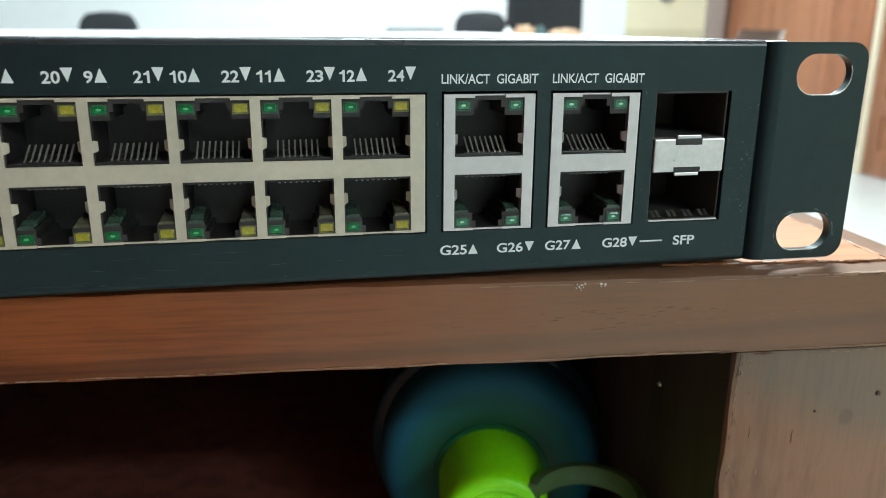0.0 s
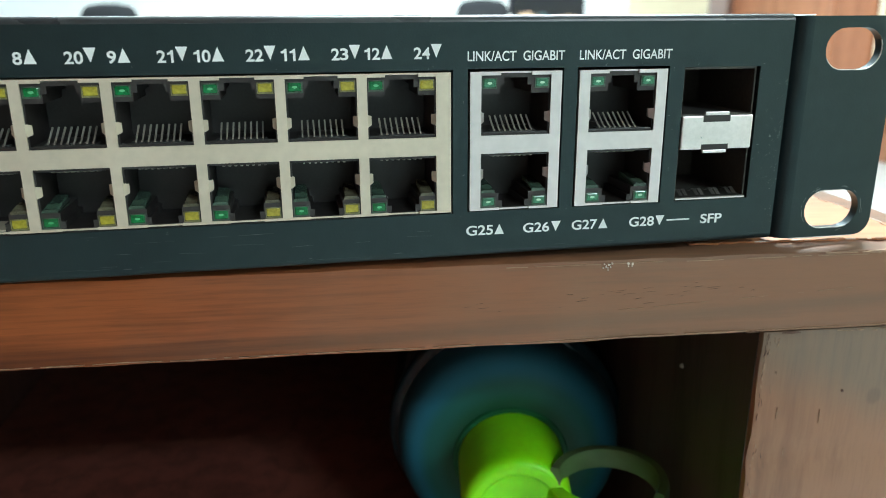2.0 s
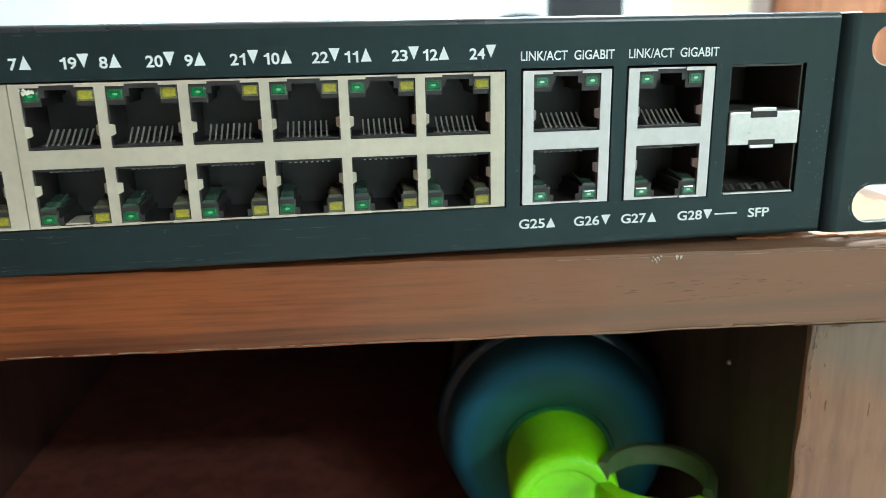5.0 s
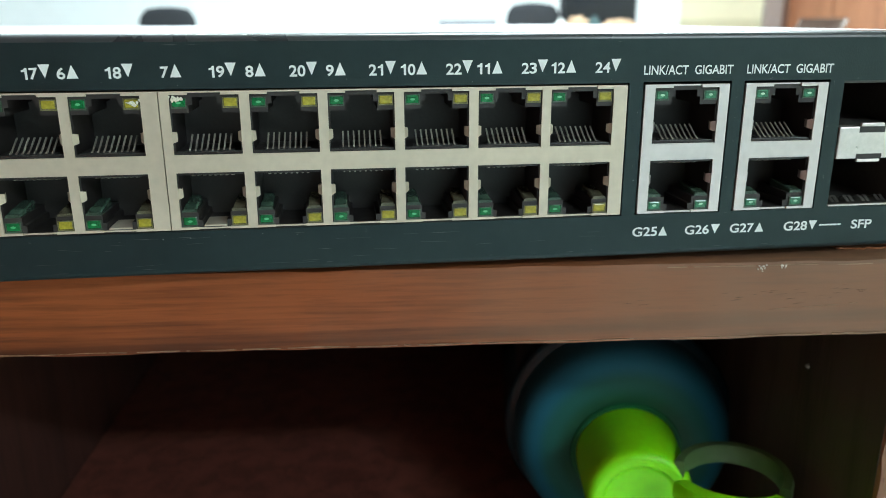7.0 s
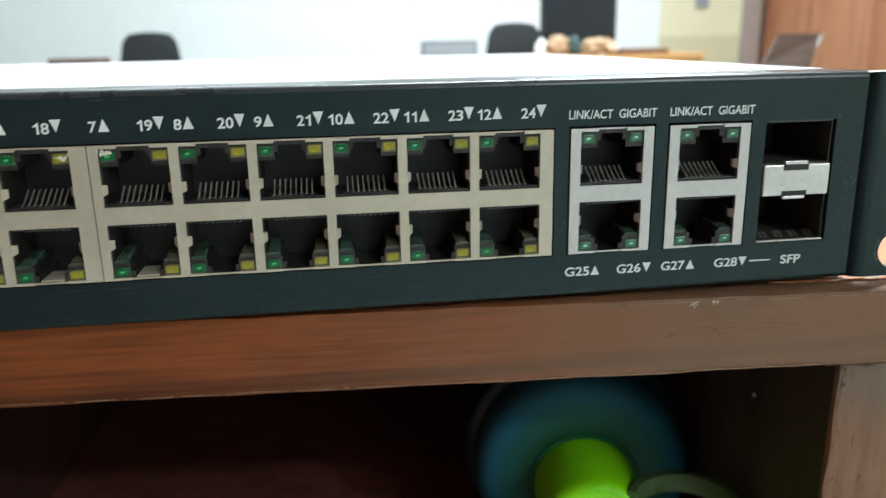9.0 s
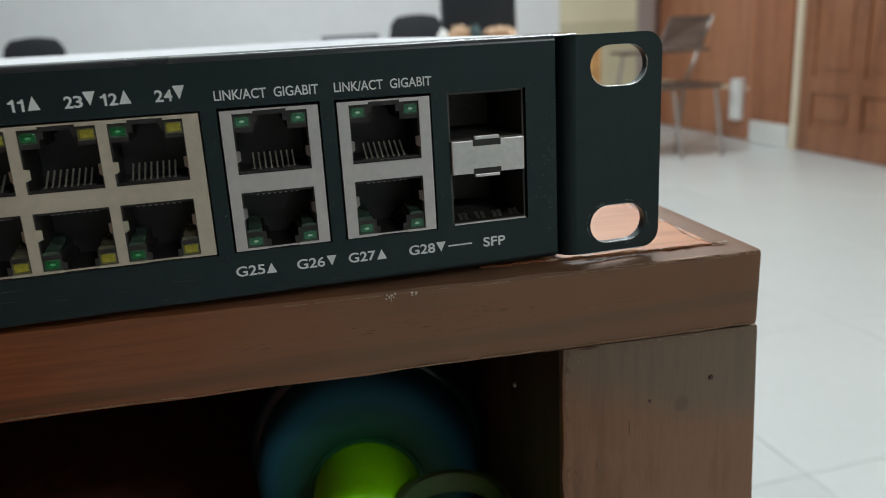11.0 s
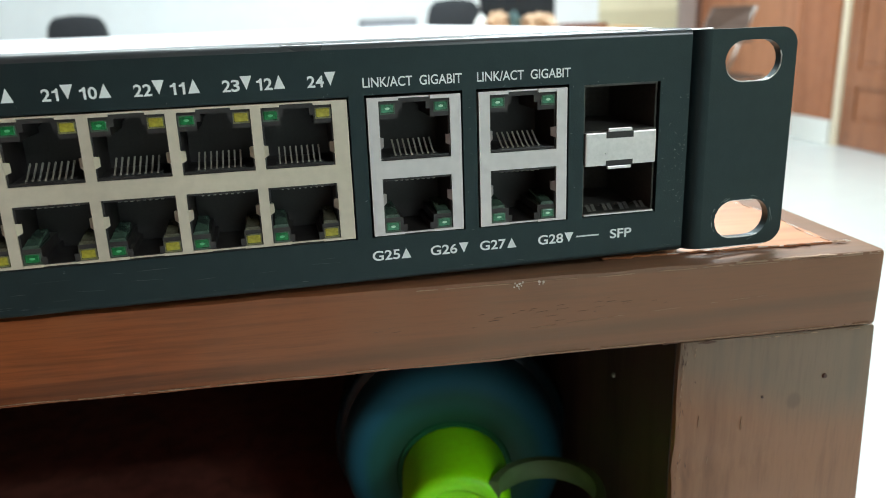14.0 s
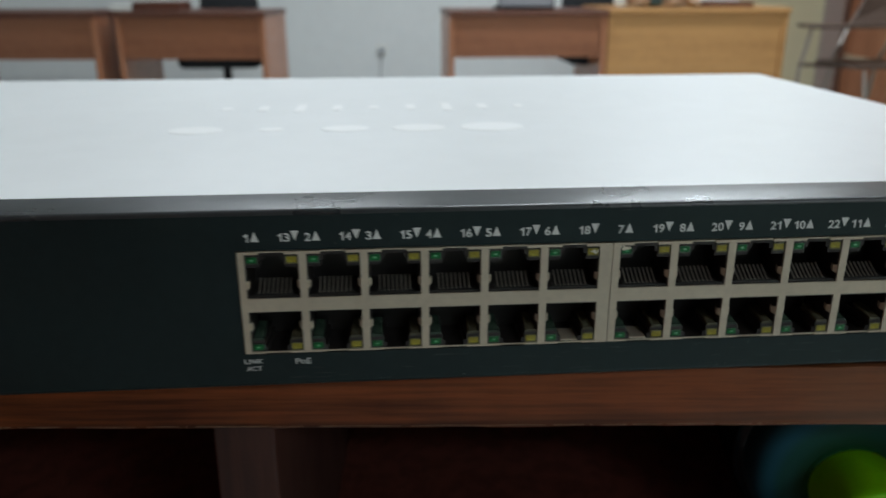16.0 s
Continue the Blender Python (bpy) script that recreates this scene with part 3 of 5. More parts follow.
for k in range(1, 61):
    y = 0.0060 + 0.24 * k / 60
    ring.append((-0.0085 + 0.0012 * noise.noise((y * 130, 7, 0)) + 0.0005 * noise.noise((y * 900, 1, 0)), y))
ring.append((-0.060, 0.2460))
face = bm.faces.new([bm.verts.new((x, y, 0.0001)) for x, y in ring])
up = bmesh.ops.extrude_face_region(bm, geom=[face])
for v in [g for g in up["geom"] if isinstance(g, bmesh.types.BMVert)]:
    v.co.z = 0.0005
bmesh.ops.triangulate(bm, faces=bm.faces[:])
part("worn_lit_top", bm, "desk_top", cab, "bare worn salmon-coloured wood, lightened for the wall it reflects")

# thick right-hand leg panel, its inner edge chipped
bm = bmesh.new()
box(bm, -0.0445, -0.0015, 0.0012, CAB_D - 0.01, -CAB_H, -TOP_T - 0.0003)
ups = [e for e in bm.edges if abs(e.verts[0].co.z - e.verts[1].co.z) > 0.3]
bmesh.ops.subdivide_edges(bm, edges=ups, cuts=220, use_grid_fill=True)
es = [e for e in bm.edges if e.is_manifold and e.calc_face_angle(0) > 1.0]
bmesh.ops.bevel(bm, geom=es, offset=0.0009, segments=2, profile=0.6, affect="EDGES")
for v in bm.verts:
    if v.co.x < -0.042 and v.co.y < 0.01:
        v.co.x += 0.0006 * max(0.0, noise.noise(v.co * 260) - 0.1) + 0.0003 * noise.noise(v.co * 900)
        v.co.y += 0.0012 * max(0.0, noise.noise(v.co * 170 + Vector((4, 0, 0))))
    if v.co.x > -0.02:
        v.co.x += 0.0024 + 0.035 * min(0.06, -TOP_T - v.co.z)
part("side_panel", bm, "desk_side", cab, "grey-brown weathered side panel", smooth=True)
# thin dark sheet: shade of the leg's inner face put into a colour
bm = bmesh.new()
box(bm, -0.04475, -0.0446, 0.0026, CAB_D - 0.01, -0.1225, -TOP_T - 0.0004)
part("inner_shade_sheet", bm, "desk_side_shade", cab, "thin dark sheet carrying the shade of the inner face")
# divider in the dark tone that holds the compartment's shade
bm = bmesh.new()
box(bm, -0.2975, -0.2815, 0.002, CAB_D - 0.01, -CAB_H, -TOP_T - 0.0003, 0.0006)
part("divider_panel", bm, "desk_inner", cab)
bm = bmesh.new()
box(bm, -CAB_W + 0.0015, -CAB_W + 0.0445, 0.0012, CAB_D - 0.01, -CAB_H, -TOP_T - 0.0003, 0.0008)
part("side_panel", bm, "desk_side", cab)
# back panel lightened to stand for light that doesn't reach it
bm = bmesh.new()
box(bm, -CAB_W + 0.003, -0.003, CAB_D - 0.0095, CAB_D - 0.002, -CAB_H + 0.02, -TOP_T - 0.0003)
part("back_panel", bm, "desk_back_lit", cab)
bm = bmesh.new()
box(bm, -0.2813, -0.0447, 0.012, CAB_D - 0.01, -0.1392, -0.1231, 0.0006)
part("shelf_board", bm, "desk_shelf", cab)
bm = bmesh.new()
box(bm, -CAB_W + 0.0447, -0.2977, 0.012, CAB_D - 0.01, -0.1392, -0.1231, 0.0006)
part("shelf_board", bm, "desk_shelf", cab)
bm = bmesh.new()
cylinder(bm, (-0.0447, 0.0357, -0.0416), (-0.0454, 0.0357, -0.0416), 0.0007, 0.0005, 10)
part("nail_head", bm, "pin_metal", cab, "small bright nail head")
# knots and flecks
rng = random.Random(5)
for kx, kz, kr in ((-0.0100, -0.0289, 0.0006), (-0.0245, -0.0325, 0.0003)):
    bm = bmesh.new()
    cylinder(bm, (kx, 0.00125, kz), (kx, 0.0009, kz), kr, kr * 0.8, 9)
    part("knot", bm, "desk_inner", cab, "small dark knot hole")
for k in range(15):
    if k < 10:
        fx, fz = -0.0799 + rng.uniform(-0.0009, 0.0010), -0.0012 + rng.uniform(-0.0009, 0.0005)
    else:
        fx, fz = -0.0752 + rng.uniform(-0.0007, 0.0007), -0.0011 + rng.uniform(-0.0004, 0.0003)
    bm = bmesh.new()
    s = rng.uniform(0.00010, 0.00026)
    vs = [bm.verts.new((fx + s * rng.uniform(0.6, 1.3) * math.cos(a), -0.0001, fz + s * rng.uniform(0.6, 1.6) * math.sin(a))) for a in (0, 1.1, 2.2, 3.3, 4.4, 5.5)]
    f = bm.faces.new(vs)
    r = bmesh.ops.extrude_face_region(bm, geom=[f])
    for v in [g for g in r["geom"] if isinstance(g, bmesh.types.BMVert)]:
        v.co.y -= 0.00015
    part("paint_fleck", bm, "fleck", cab)


def sliver(parent, name, material, p, u, v, n, length, width, rngs, depth=0.00012):
    """A thin irregular chip or scratch at p, long along u, wide along v, standing proud along n."""
    b = bmesh.new()
    pts = []
    for a in (0.0, 0.22, 0.5, 0.78, 1.0):
        pts.append((a, rngs.uniform(0.2, 1.0) * math.sin(math.pi * min(0.95, max(0.05, a)))))
    ring = [(a, w) for a, w in pts] + [(a, -w * rngs.uniform(0.3, 1.0)) for a, w in reversed(pts)]
    p, u, v, n = Vector(p), Vector(u), Vector(v), Vector(n)
    vs = [b.verts.new(p + u * (a - 0.5) * length + v * w * width / 2 + n * depth) for a, w in ring]
    lo = [b.verts.new(q.co - n * depth * 1.6) for q in vs]
    b.faces.new(vs)
    for k in range(len(vs)):
        b.faces.new([vs[k], vs[(k + 1) % len(vs)], lo[(k + 1) % len(vs)], lo[k]])
    return part(name, b, material, parent)


M["bare_wood"] = painted("bare_wood", (0.36, 0.22, 0.14), 0.7, var=0.2, scale=300)
M["dark_gouge"] = painted("dark_gouge", (0.095, 0.042, 0.026), 0.7, var=0.2, scale=300)
X_, Y_, Z_ = (1, 0, 0), (0, 1, 0), (0, 0, 1)
NF = (0, -1, 0)


def worn_arris(x0, x1, z, widest, seed, step=0.0007):
    """A ribbon of bare wood along a front edge of the board, its width coming and going."""
    b = bmesh.new()
    n = int((x1 - x0) / step)
    prev = None
    for k in range(n + 1):
        x = x0 + k * step
        w = widest * max(0.0, 0.35 + 0.8 * noise.noise((x * 160, seed, 0)) + 0.5 * noise.noise((x * 700, seed, 3)))
        zz = z + 0.0002 * noise.noise((x * 90, seed, 8))
        if w < widest * 0.12:
            prev = None
            continue
        row = [b.verts.new((x, -0.00012, zz - w / 2)), b.verts.new((x, -0.00012, zz + w / 2)), b.verts.new((x, 0.0006, zz + w / 2)), b.verts.new((x, 0.0006, zz - w / 2))]
        if prev:
            for q in range(4):
                b.faces.new([prev[q], prev[(q + 1) % 4], row[(q + 1) % 4], row[q]])
        prev = row
    return part("worn_edge", b, "bare_wood", cab)


worn_arris(-0.36, -0.001, -TOP_T + 0.0008, 0.00026, 1.0)
worn_arris(-0.10, -0.001, -0.0009, 0.00030, 5.0)
worn_arris(-0.034, -0.0012, -0.0005, 0.0008, 9.0, 0.0005)
for k in range(22):
    x = -rng.uniform(0.004, 0.046)
    sliver(cab, "bare_patch", "fleck" if k % 3 == 0 else "bare_wood", (x, 0.0061 - 0.021 * (x + 0.0085) + rng.uniform(-0.0008, 0.0004), 0.0005), X_, Y_, Z_, rng.uniform(0.001, 0.004), rng.uniform(0.0003, 0.0009), rng)
for k in range(14):
    sliver(cab, "bare_patch", "fleck" if k % 2 else "bare_wood", (-0.0090 + rng.uniform(-0.001, 0.001), 0.008 + 0.004 * k, 0.0005), Y_, X_, Z_, rng.uniform(0.002, 0.005), rng.uniform(0.0004, 0.0010), rng)
for k in range(34):
    x = rng.uniform(-0.112, -0.046)
    sliver(cab, "grain_gouge", "dark_gouge", (x, -0.00002, -0.0078 + 0.03 * (x + 0.08) + rng.gauss(0, 0.0011)), (1, 0, 0.06), Z_, NF, rng.uniform(0.0006, 0.0026), rng.uniform(0.00005, 0.00016), rng, 0.00003)
for k in range(9):
    x = -0.075 + 0.006 * k + rng.uniform(-0.002, 0.002)
    sliver(cab, "scratch", "bare_wood", (x, -0.00002, -0.0098 + 0.05 * (x + 0.06)), (1, 0, 0.05), Z_, NF, rng.uniform(0.002, 0.006), rng.uniform(0.0001, 0.00022), rng, 0.00005)
for k in range(9):
    sliver(cab, "edge_chip", "bare_wood", (-rng.uniform(0.002, 0.030), 0.0011, -TOP_T - 0.0007 - rng.uniform(0, 0.0004)), X_, Z_, NF, rng.uniform(0.001, 0.003), rng.uniform(0.0002, 0.0006), rng)
sliver(cab, "gouge", "dark_gouge", (-0.0391, -0.00002, -TOP_T - 0.0002), X_, Z_, NF, 0.0042, 0.0011, rng)
for x, z, ln in ((-0.0392, -0.0368, 0.0026), (-0.0291, -0.0383, 0.0032)):
    sliver(cab, "splinter", "bare_wood", (x, 0.0011, z), Z_, X_, NF, ln, 0.0003, rng)
for k in range(5):
    sliver(cab, "edge_chip", "dark_gouge", (-rng.uniform(0.01, 0.05), -0.00005, -TOP_T + 0.0004), X_, Z_, NF, rng.uniform(0.001, 0.003), 0.0005, rng)
for k in range(56):
    z = -TOP_T - 0.001 - rng.uniform(0, 0.09) * rng.random()
    x = -0.0438 + rng.uniform(0.0, 0.0034) * rng.random() ** 2
    sliver(cab, "splinter", "dark_gouge" if k % 2 == 0 else "bare_wood", (x, 0.0011, z), (rng.uniform(-0.25, 0.25), 0, 1), X_, NF, rng.uniform(0.0005, 0.0018), rng.uniform(0.00008, 0.00034), rng, 0.00006)
for x, z, ln in ((-0.0365, -0.0465, 0.002),):
    sliver(cab, "splinter", "bare_wood", (x, 0.0011, z), Z_, X_, NF, ln, 0.0003, rng)

# ---------------------------------------------------------------- bottle lying in the compartment
BOT_Z = -0.0856
bot = thing("water_bottle", "blue plastic water bottle lying down with a lime green cap", "bottle", pose(-0.0476, 0.0, BOT_Z, 0, 0, -11))
bm = bmesh.new()
lathe(bm, [(0.0812, 0.0352), (0.0818, 0.0374), (0.0828, 0.0383), (0.0842, 0.0386), (0.18, 0.0386), (0.195, 0.036), (0.205, 0.0386), (0.29, 0.0386), (0.298, 0.035), (0.30, 0.026)], 72)
part("body", bm, "bottle_navy", bot, "dark navy body with a shiny rim", smooth=True)
bm = bmesh.new()
lathe(bm, [(0.0643, 0.0170), (0.0641, 0.0205), (0.0645, 0.0240), (0.0654, 0.0272), (0.0668, 0.0300), (0.0686, 0.0324), (0.0706, 0.0338), (0.0735, 0.0347), (0.0775, 0.0351), (0.0813, 0.0352)], 72)
part("shoulder", bm, "bottle_blue", bot, "blue screw shoulder with the cap's green reflection in its colour", smooth=True)
bm = bmesh.new()
lathe(bm, [(0.0640, 0.0150), (0.0634, 0.0164), (0.0634, 0.0172), (0.0640, 0.0176), (0.0646, 0.0172)], 64)
part("collar", bm, "bottle_cap_tint", bot, "collar coloured with the cap's green reflection", smooth=True)
bm = bmesh.new()
lathe(bm, [(0.0398, 0.0060), (0.0398, 0.0096), (0.0393, 0.0104), (0.0386, 0.0110), (0.0384, 0.0124), (0.0386, 0.0136), (0.0394, 0.0146), (0.0408, 0.0152), (0.0430, 0.0154), (0.0620, 0.0159), (0.0645, 0.0158), (0.0648, 0.0145)], 64)
cap = part("cap", bm, "lime", bot, "glossy lime green cap with a raised rim", smooth=True)


def flat_ring(bm, cx, cy, rx, ry, w, t, z, a0, a1, n=40):
    """A flat strap bent into part of an oval in a level plane: w wide, t thick, from a0 to a1 degrees."""
    rows = []
    for k in range(n + 1):
        a = radians(a0 + (a1 - a0) * k / n)
        c, q = math.cos(a), math.sin(a)
        lift = 0.0012 * math.sin(math.pi * k / n)
        rows.append([bm.verts.new((cx + (rx + e * w / 2) * c, cy + (ry + e * w / 2) * q, z + lift + h * t / 2)) for e, h in ((-1, -0.6), (-0.7, -1), (0.7, -1), (1, -0.6), (1, 0.6), (0.7, 1), (-0.7, 1), (-1, 0.6))])
    for p, q in zip(rows, rows[1:]):
        for k in range(8):
            bm.faces.new([p[k], p[(k + 1) % 8], q[(k + 1) % 8], q[k]])
    bm.faces.new(rows[0])
    bm.faces.new(rows[-1])


# far half of the loop, shade put into its green; the near half is lime
bm = bmesh.new()
flat_ring(bm, 0.0232, 0.0345, 0.0142, 0.0130, 0.0030, 0.0058, 0.0100, 160, -35)
part("strap", bm, "loop_shaded", bot, "far half of the lime carry loop, colour dimmed for shade", smooth=True)
bm = bmesh.new()
flat_ring(bm, 0.0232, 0.0345, 0.0142, 0.0130, 0.0050, 0.0056, 0.0084, 190, 318)
part("strap", bm, "lime", bot, "lime green carry loop hinge", smooth=True)


# ---------------------------------------------------------------- the network switch
mm = 0.001
sw = thing("network_switch", "black rack-mount network switch with a pale grey top", "network switch", pose(0, 0, 0))
Z_LO, Z_HI = 8.9, 34.3
BLOCK_A, BLOCK_B = (-239.6, -153.05), (-152.85, -66.4)
GIGS = [(-62.9, -45.8), (-42.4, -25.2)]
SFP = (-21.6, -6.4)


def mmbox(bm, x0, x1, y0, y1, z0, z1, bevel=0.0):
    box(bm, x0 * mm, x1 * mm, y0 * mm, y1 * mm, z0 * mm, z1 * mm, bevel * mm)


def mmplate(bm, x0, x1, z0, z1, y0, y1, holes):
    holed_plate(bm, x0 * mm, x1 * mm, z0 * mm, z1 * mm, y0 * mm, y1 * mm, [tuple(v * mm for v in h) for h in holes])


# front: flat face with the openings, then the lip folded over the top and under the bottom
bm = bmesh.new()
holes = [(BLOCK_A[0] - 0.35, BLOCK_B[1] + 0.35, Z_LO - 0.3, Z_HI + 0.35)]
holes += [(a - 0.4, b + 0.4, Z_LO - 0.2, Z_HI + 0.5) for a, b in GIGS]
holes += [(SFP[0] - 0.2, SFP[1] + 0.2, 8.8, 34.5)]
mmplate(bm, -440, 0, 1.2, 42.8, 0, 1.0, holes)
part("front_panel", bm, "black_coat", sw, "matt black front panel with fine scratches")


def lip(profile, x0, x1, steps=60):
    b = bmesh.new()
    rows = [[b.verts.new(((x0 + (x1 - x0) * k / steps) * mm, y * mm, (z + (0.05 * noise.noise((k * 0.7, z, 2.0)) if y < 1 else 0)) * mm)) for y, z in profile] for k in range(steps + 1)]
    n = len(profile)
    for a, c in zip(rows, rows[1:]):
        for k in range(n):
            b.faces.new([a[k], a[(k + 1) % n], c[(k + 1) % n], c[k]])
    b.faces.new(rows[0])
    b.faces.new(rows[-1])
    return b


arc = [(1.2 - 1.2 * math.cos(radians(a)), 42.8 + 1.2 * math.sin(radians(a))) for a in (0, 22, 45, 67, 90)]
part("top_lip", lip(arc + [(14.4, 44.0), (14.4, 43.1), (1.6, 43.1), (1.0, 42.7)], -440, 0), "lip_coat", sw, "dark grey glossy folded lip", smooth=True)
arc = [(1.2 - 1.2 * math.cos(radians(a)), 1.2 - 1.2 * math.sin(radians(a))) for a in (0, 22, 45, 67, 90)]
part("bottom_lip", lip(arc + [(14.4, 0.0), (14.4, 0.8), (1.6, 0.8), (1.0, 1.3)], -440, 0), "black_coat", sw, smooth=True)

# chassis walls and the pale cover
bm = bmesh.new()
mmbox(bm, -440, -439, 1.05, 250, 0.85, 43.05)
mmbox(bm, -1, 0, 1.05, 250, 0.85, 43.05)
mmbox(bm, -438.9, -1.1, 249, 250, 0.85, 43.05)
mmbox(bm, -438.9, -1.1, 14.5, 248.9, 0, 0.8)
part("chassis", bm, "black_coat", sw)
bm = bmesh.new()
mmbox(bm, -440.2, 0.2, 14.6, 250.4, 43.15, 44.0, 0.25)
part("top_cover", bm, "cover_white", sw, "pale grey-white painted steel top cover")
# plain marks on the cover, in place of the maker's sign, their glare put into white
for k, h in enumerate((3.5, 6, 9, 6, 3.5, 6, 9, 6, 3.5)):
    bm = bmesh.new()
    x = -268 + k * 14.6
    mmbox(bm, x - 1.8, x + 1.8, 147 - h, 147 + h, 44.0, 44.12)
    part("logo_bar", bm, "mark_glare", sw)
for k, w in enumerate((9, 4, 8, 9, 11)):
    bm = bmesh.new()
    lathe(bm, [(0, w * mm), (0.00012, w * mm)], 28, Matrix.Translation(((-270 + k * 25.5) * mm, 0.1, 0.0440)) @ Matrix.Rotation(radians(90), 4, "X") @ Matrix.Scale(0.75, 4, (0, 0, 1)))
    part("logo_mark", bm, "mark_glare", sw)
# feet
for fx, fy in ((-30, 35), (-410, 35), (-30, 220), (-410, 220)):
    bm = bmesh.new()
    cylinder(bm, (fx * mm, fy * mm, -0.0010), (fx * mm, fy * mm, 0), 0.006, 0.0065, 18)
    part("foot", bm, "rubber", sw)


# rack ears: a flat flange with rounded outer corners, two slots and a bend at the chassis
def slot_loop(cx, cz, w, h, n=10):
    r = h / 2
    out = [(cx + (w / 2 - r) + r * math.cos(a), cz + r * math.sin(a)) for a in [radians(-90 + 180 * k / n) for k in range(n + 1)]]
    out += [(cx - (w / 2 - r) + r * math.cos(a), cz + r * math.sin(a)) for a in [radians(90 + 180 * k / n) for k in range(n + 1)]]
    return out


def ear_mesh():
    b = bmesh.new()
    x0, x1, z0, z1, r = 4.6, 23.2, -0.4, 43.6, 3.6
    outer = [(x0, z0)]
    outer += [(x1 - r + r * math.cos(radians(a)), z0 + r + r * math.sin(radians(a))) for a in range(-90, 1, 10)]
    outer += [(x1 - r + r * math.cos(radians(a)), z1 - r + r * math.sin(radians(a))) for a in range(0, 91, 10)]
    outer += [(x0, z1)]
    edges = []
    for loop in (outer, slot_loop(13.8, 37.4, 12.4, 8.0), slot_loop(13.8, 5.4, 12.4, 8.0)):
        vs = [b.verts.new((x * mm, 0.0006, z * mm)) for x, z in loop]
        edges += [b.edges.new((vs[k], vs[(k + 1) % len(vs)])) for k in range(len(vs))]
    bmesh.ops.triangle_fill(b, use_beauty=True, use_dissolve=False, edges=edges)
    r1 = bmesh.ops.extrude_face_region(b, geom=b.faces[:])
    for v in [g for g in r1["geom"] if isinstance(g, bmesh.types.BMVert)]:
        v.co.y += 0.0020
    # bend towards the side of the chassis
    prof = []
    for a in (90, 70, 50, 30, 10, 0):
        prof.append((4.6 - 3.6 * math.cos(radians(a)), 4.2 - 3.6 * math.sin(radians(a))))
    rows = []
    for z in (z0, z1):
        rows.append([b.verts.new((x * mm, y * mm, z * mm)) for x, y in prof + [(1.0, 40), (2.6, 40), (2.6, 4.6), (4.6, 2.6)]])
    n = len(rows[0])
    for k in range(n):
        b.faces.new([rows[0][k], rows[0][(k + 1) % n], rows[1][(k + 1) % n], rows[1][k]])
    b.faces.new(rows[0])
    b.faces.new(rows[1])
    return b


ear = part("rack_ear", ear_mesh(), "black_coat", sw, "black rack ear with two slotted holes", smooth=True)
# the highlight at the ear's root, put in as a strip of bright metal
bm = bmesh.new()
mmbox(bm, 0.3, 4.9, 1.0, 3.6, 43.62, 43.85, 0.1)
for v in bm.verts:
    v.co.z += 0.00025 * noise.noise(v.co * 900)
    v.co.y += 0.0006 * max(0.0, 0.003 - v.co.x) / 0.003
part("bright_edge", bm, "cage_steel", ear, "bright metal strip standing for the highlight at the ear's root")
b2 = ear_mesh()
for v in b2.verts:
    v.co.x = -0.440 - v.co.x
part("rack_ear", b2, "black_coat", sw, "black rack ear with two slotted holes", smooth=True)


# rims of the slots, where the paint has gone
for cz, spans in ((37.4, ((-170, 20),)), (5.4, ((-150, -40), (60, 140)))):
    loop = slot_loop(13.8, cz, 12.35, 7.95, 14)
    for a0, a1 in spans:
        pts = [(x, z) for x, z in loop if a0 <= math.degrees(math.atan2(z - cz, x - 13.8)) <= a1]
        pts.sort(key=lambda p: math.atan2(p[1] - cz, p[0] - 13.8))
        bm = bmesh.new()
        tube(bm, [(x * mm, 0.0007, z * mm) for x, z in pts], 0.00013, 6)
        part("slot_rim", bm, "cage_steel", ear, "bare metal rim of the slot")
M["paint_wear"] = painted("paint_wear", (0.22, 0.23, 0.23), 0.6, var=0.3, scale=900)
rw = random.Random(31)
for k in range(16):
    a = rw.uniform(0, 2 * math.pi)
    x, z = 13.8 + 7.0 * math.cos(a) + rw.uniform(-0.3, 0.3), 5.4 + 4.8 * math.sin(a) + rw.uniform(-0.2, 0.3)
    sliver(sw, "paint_wear", "paint_wear", (x * mm, 0.0006, z * mm), (-math.sin(a), 0, math.cos(a)), (math.cos(a), 0, math.sin(a)), (0, -1, 0), rw.uniform(0.0006, 0.0022), rw.uniform(0.00008, 0.00028), rw, 0.00003)
bm = bmesh.new()
mmbox(bm, 5.0, 19.5, 0.62, 1.5, -0.6, -0.42, 0.05)
part("bright_edge", bm, "cage_steel", ear, "bare metal lower edge")


# ports
OPEN_W = 12.2


def port_openings(c, w, up):
    """Opening of one port in its shield: body, step and latch notch; up: latch at the top."""
    h = w / 2
    if up:
        return [(c - h, c + h, 22.9, 33.65), (c - 2.9, c + 2.9, 22.9, 35.0)]
    return [(c - h, c + h, 9.35, 19.6), (c - 2.9, c + 2.9, 8.0, 19.6)]


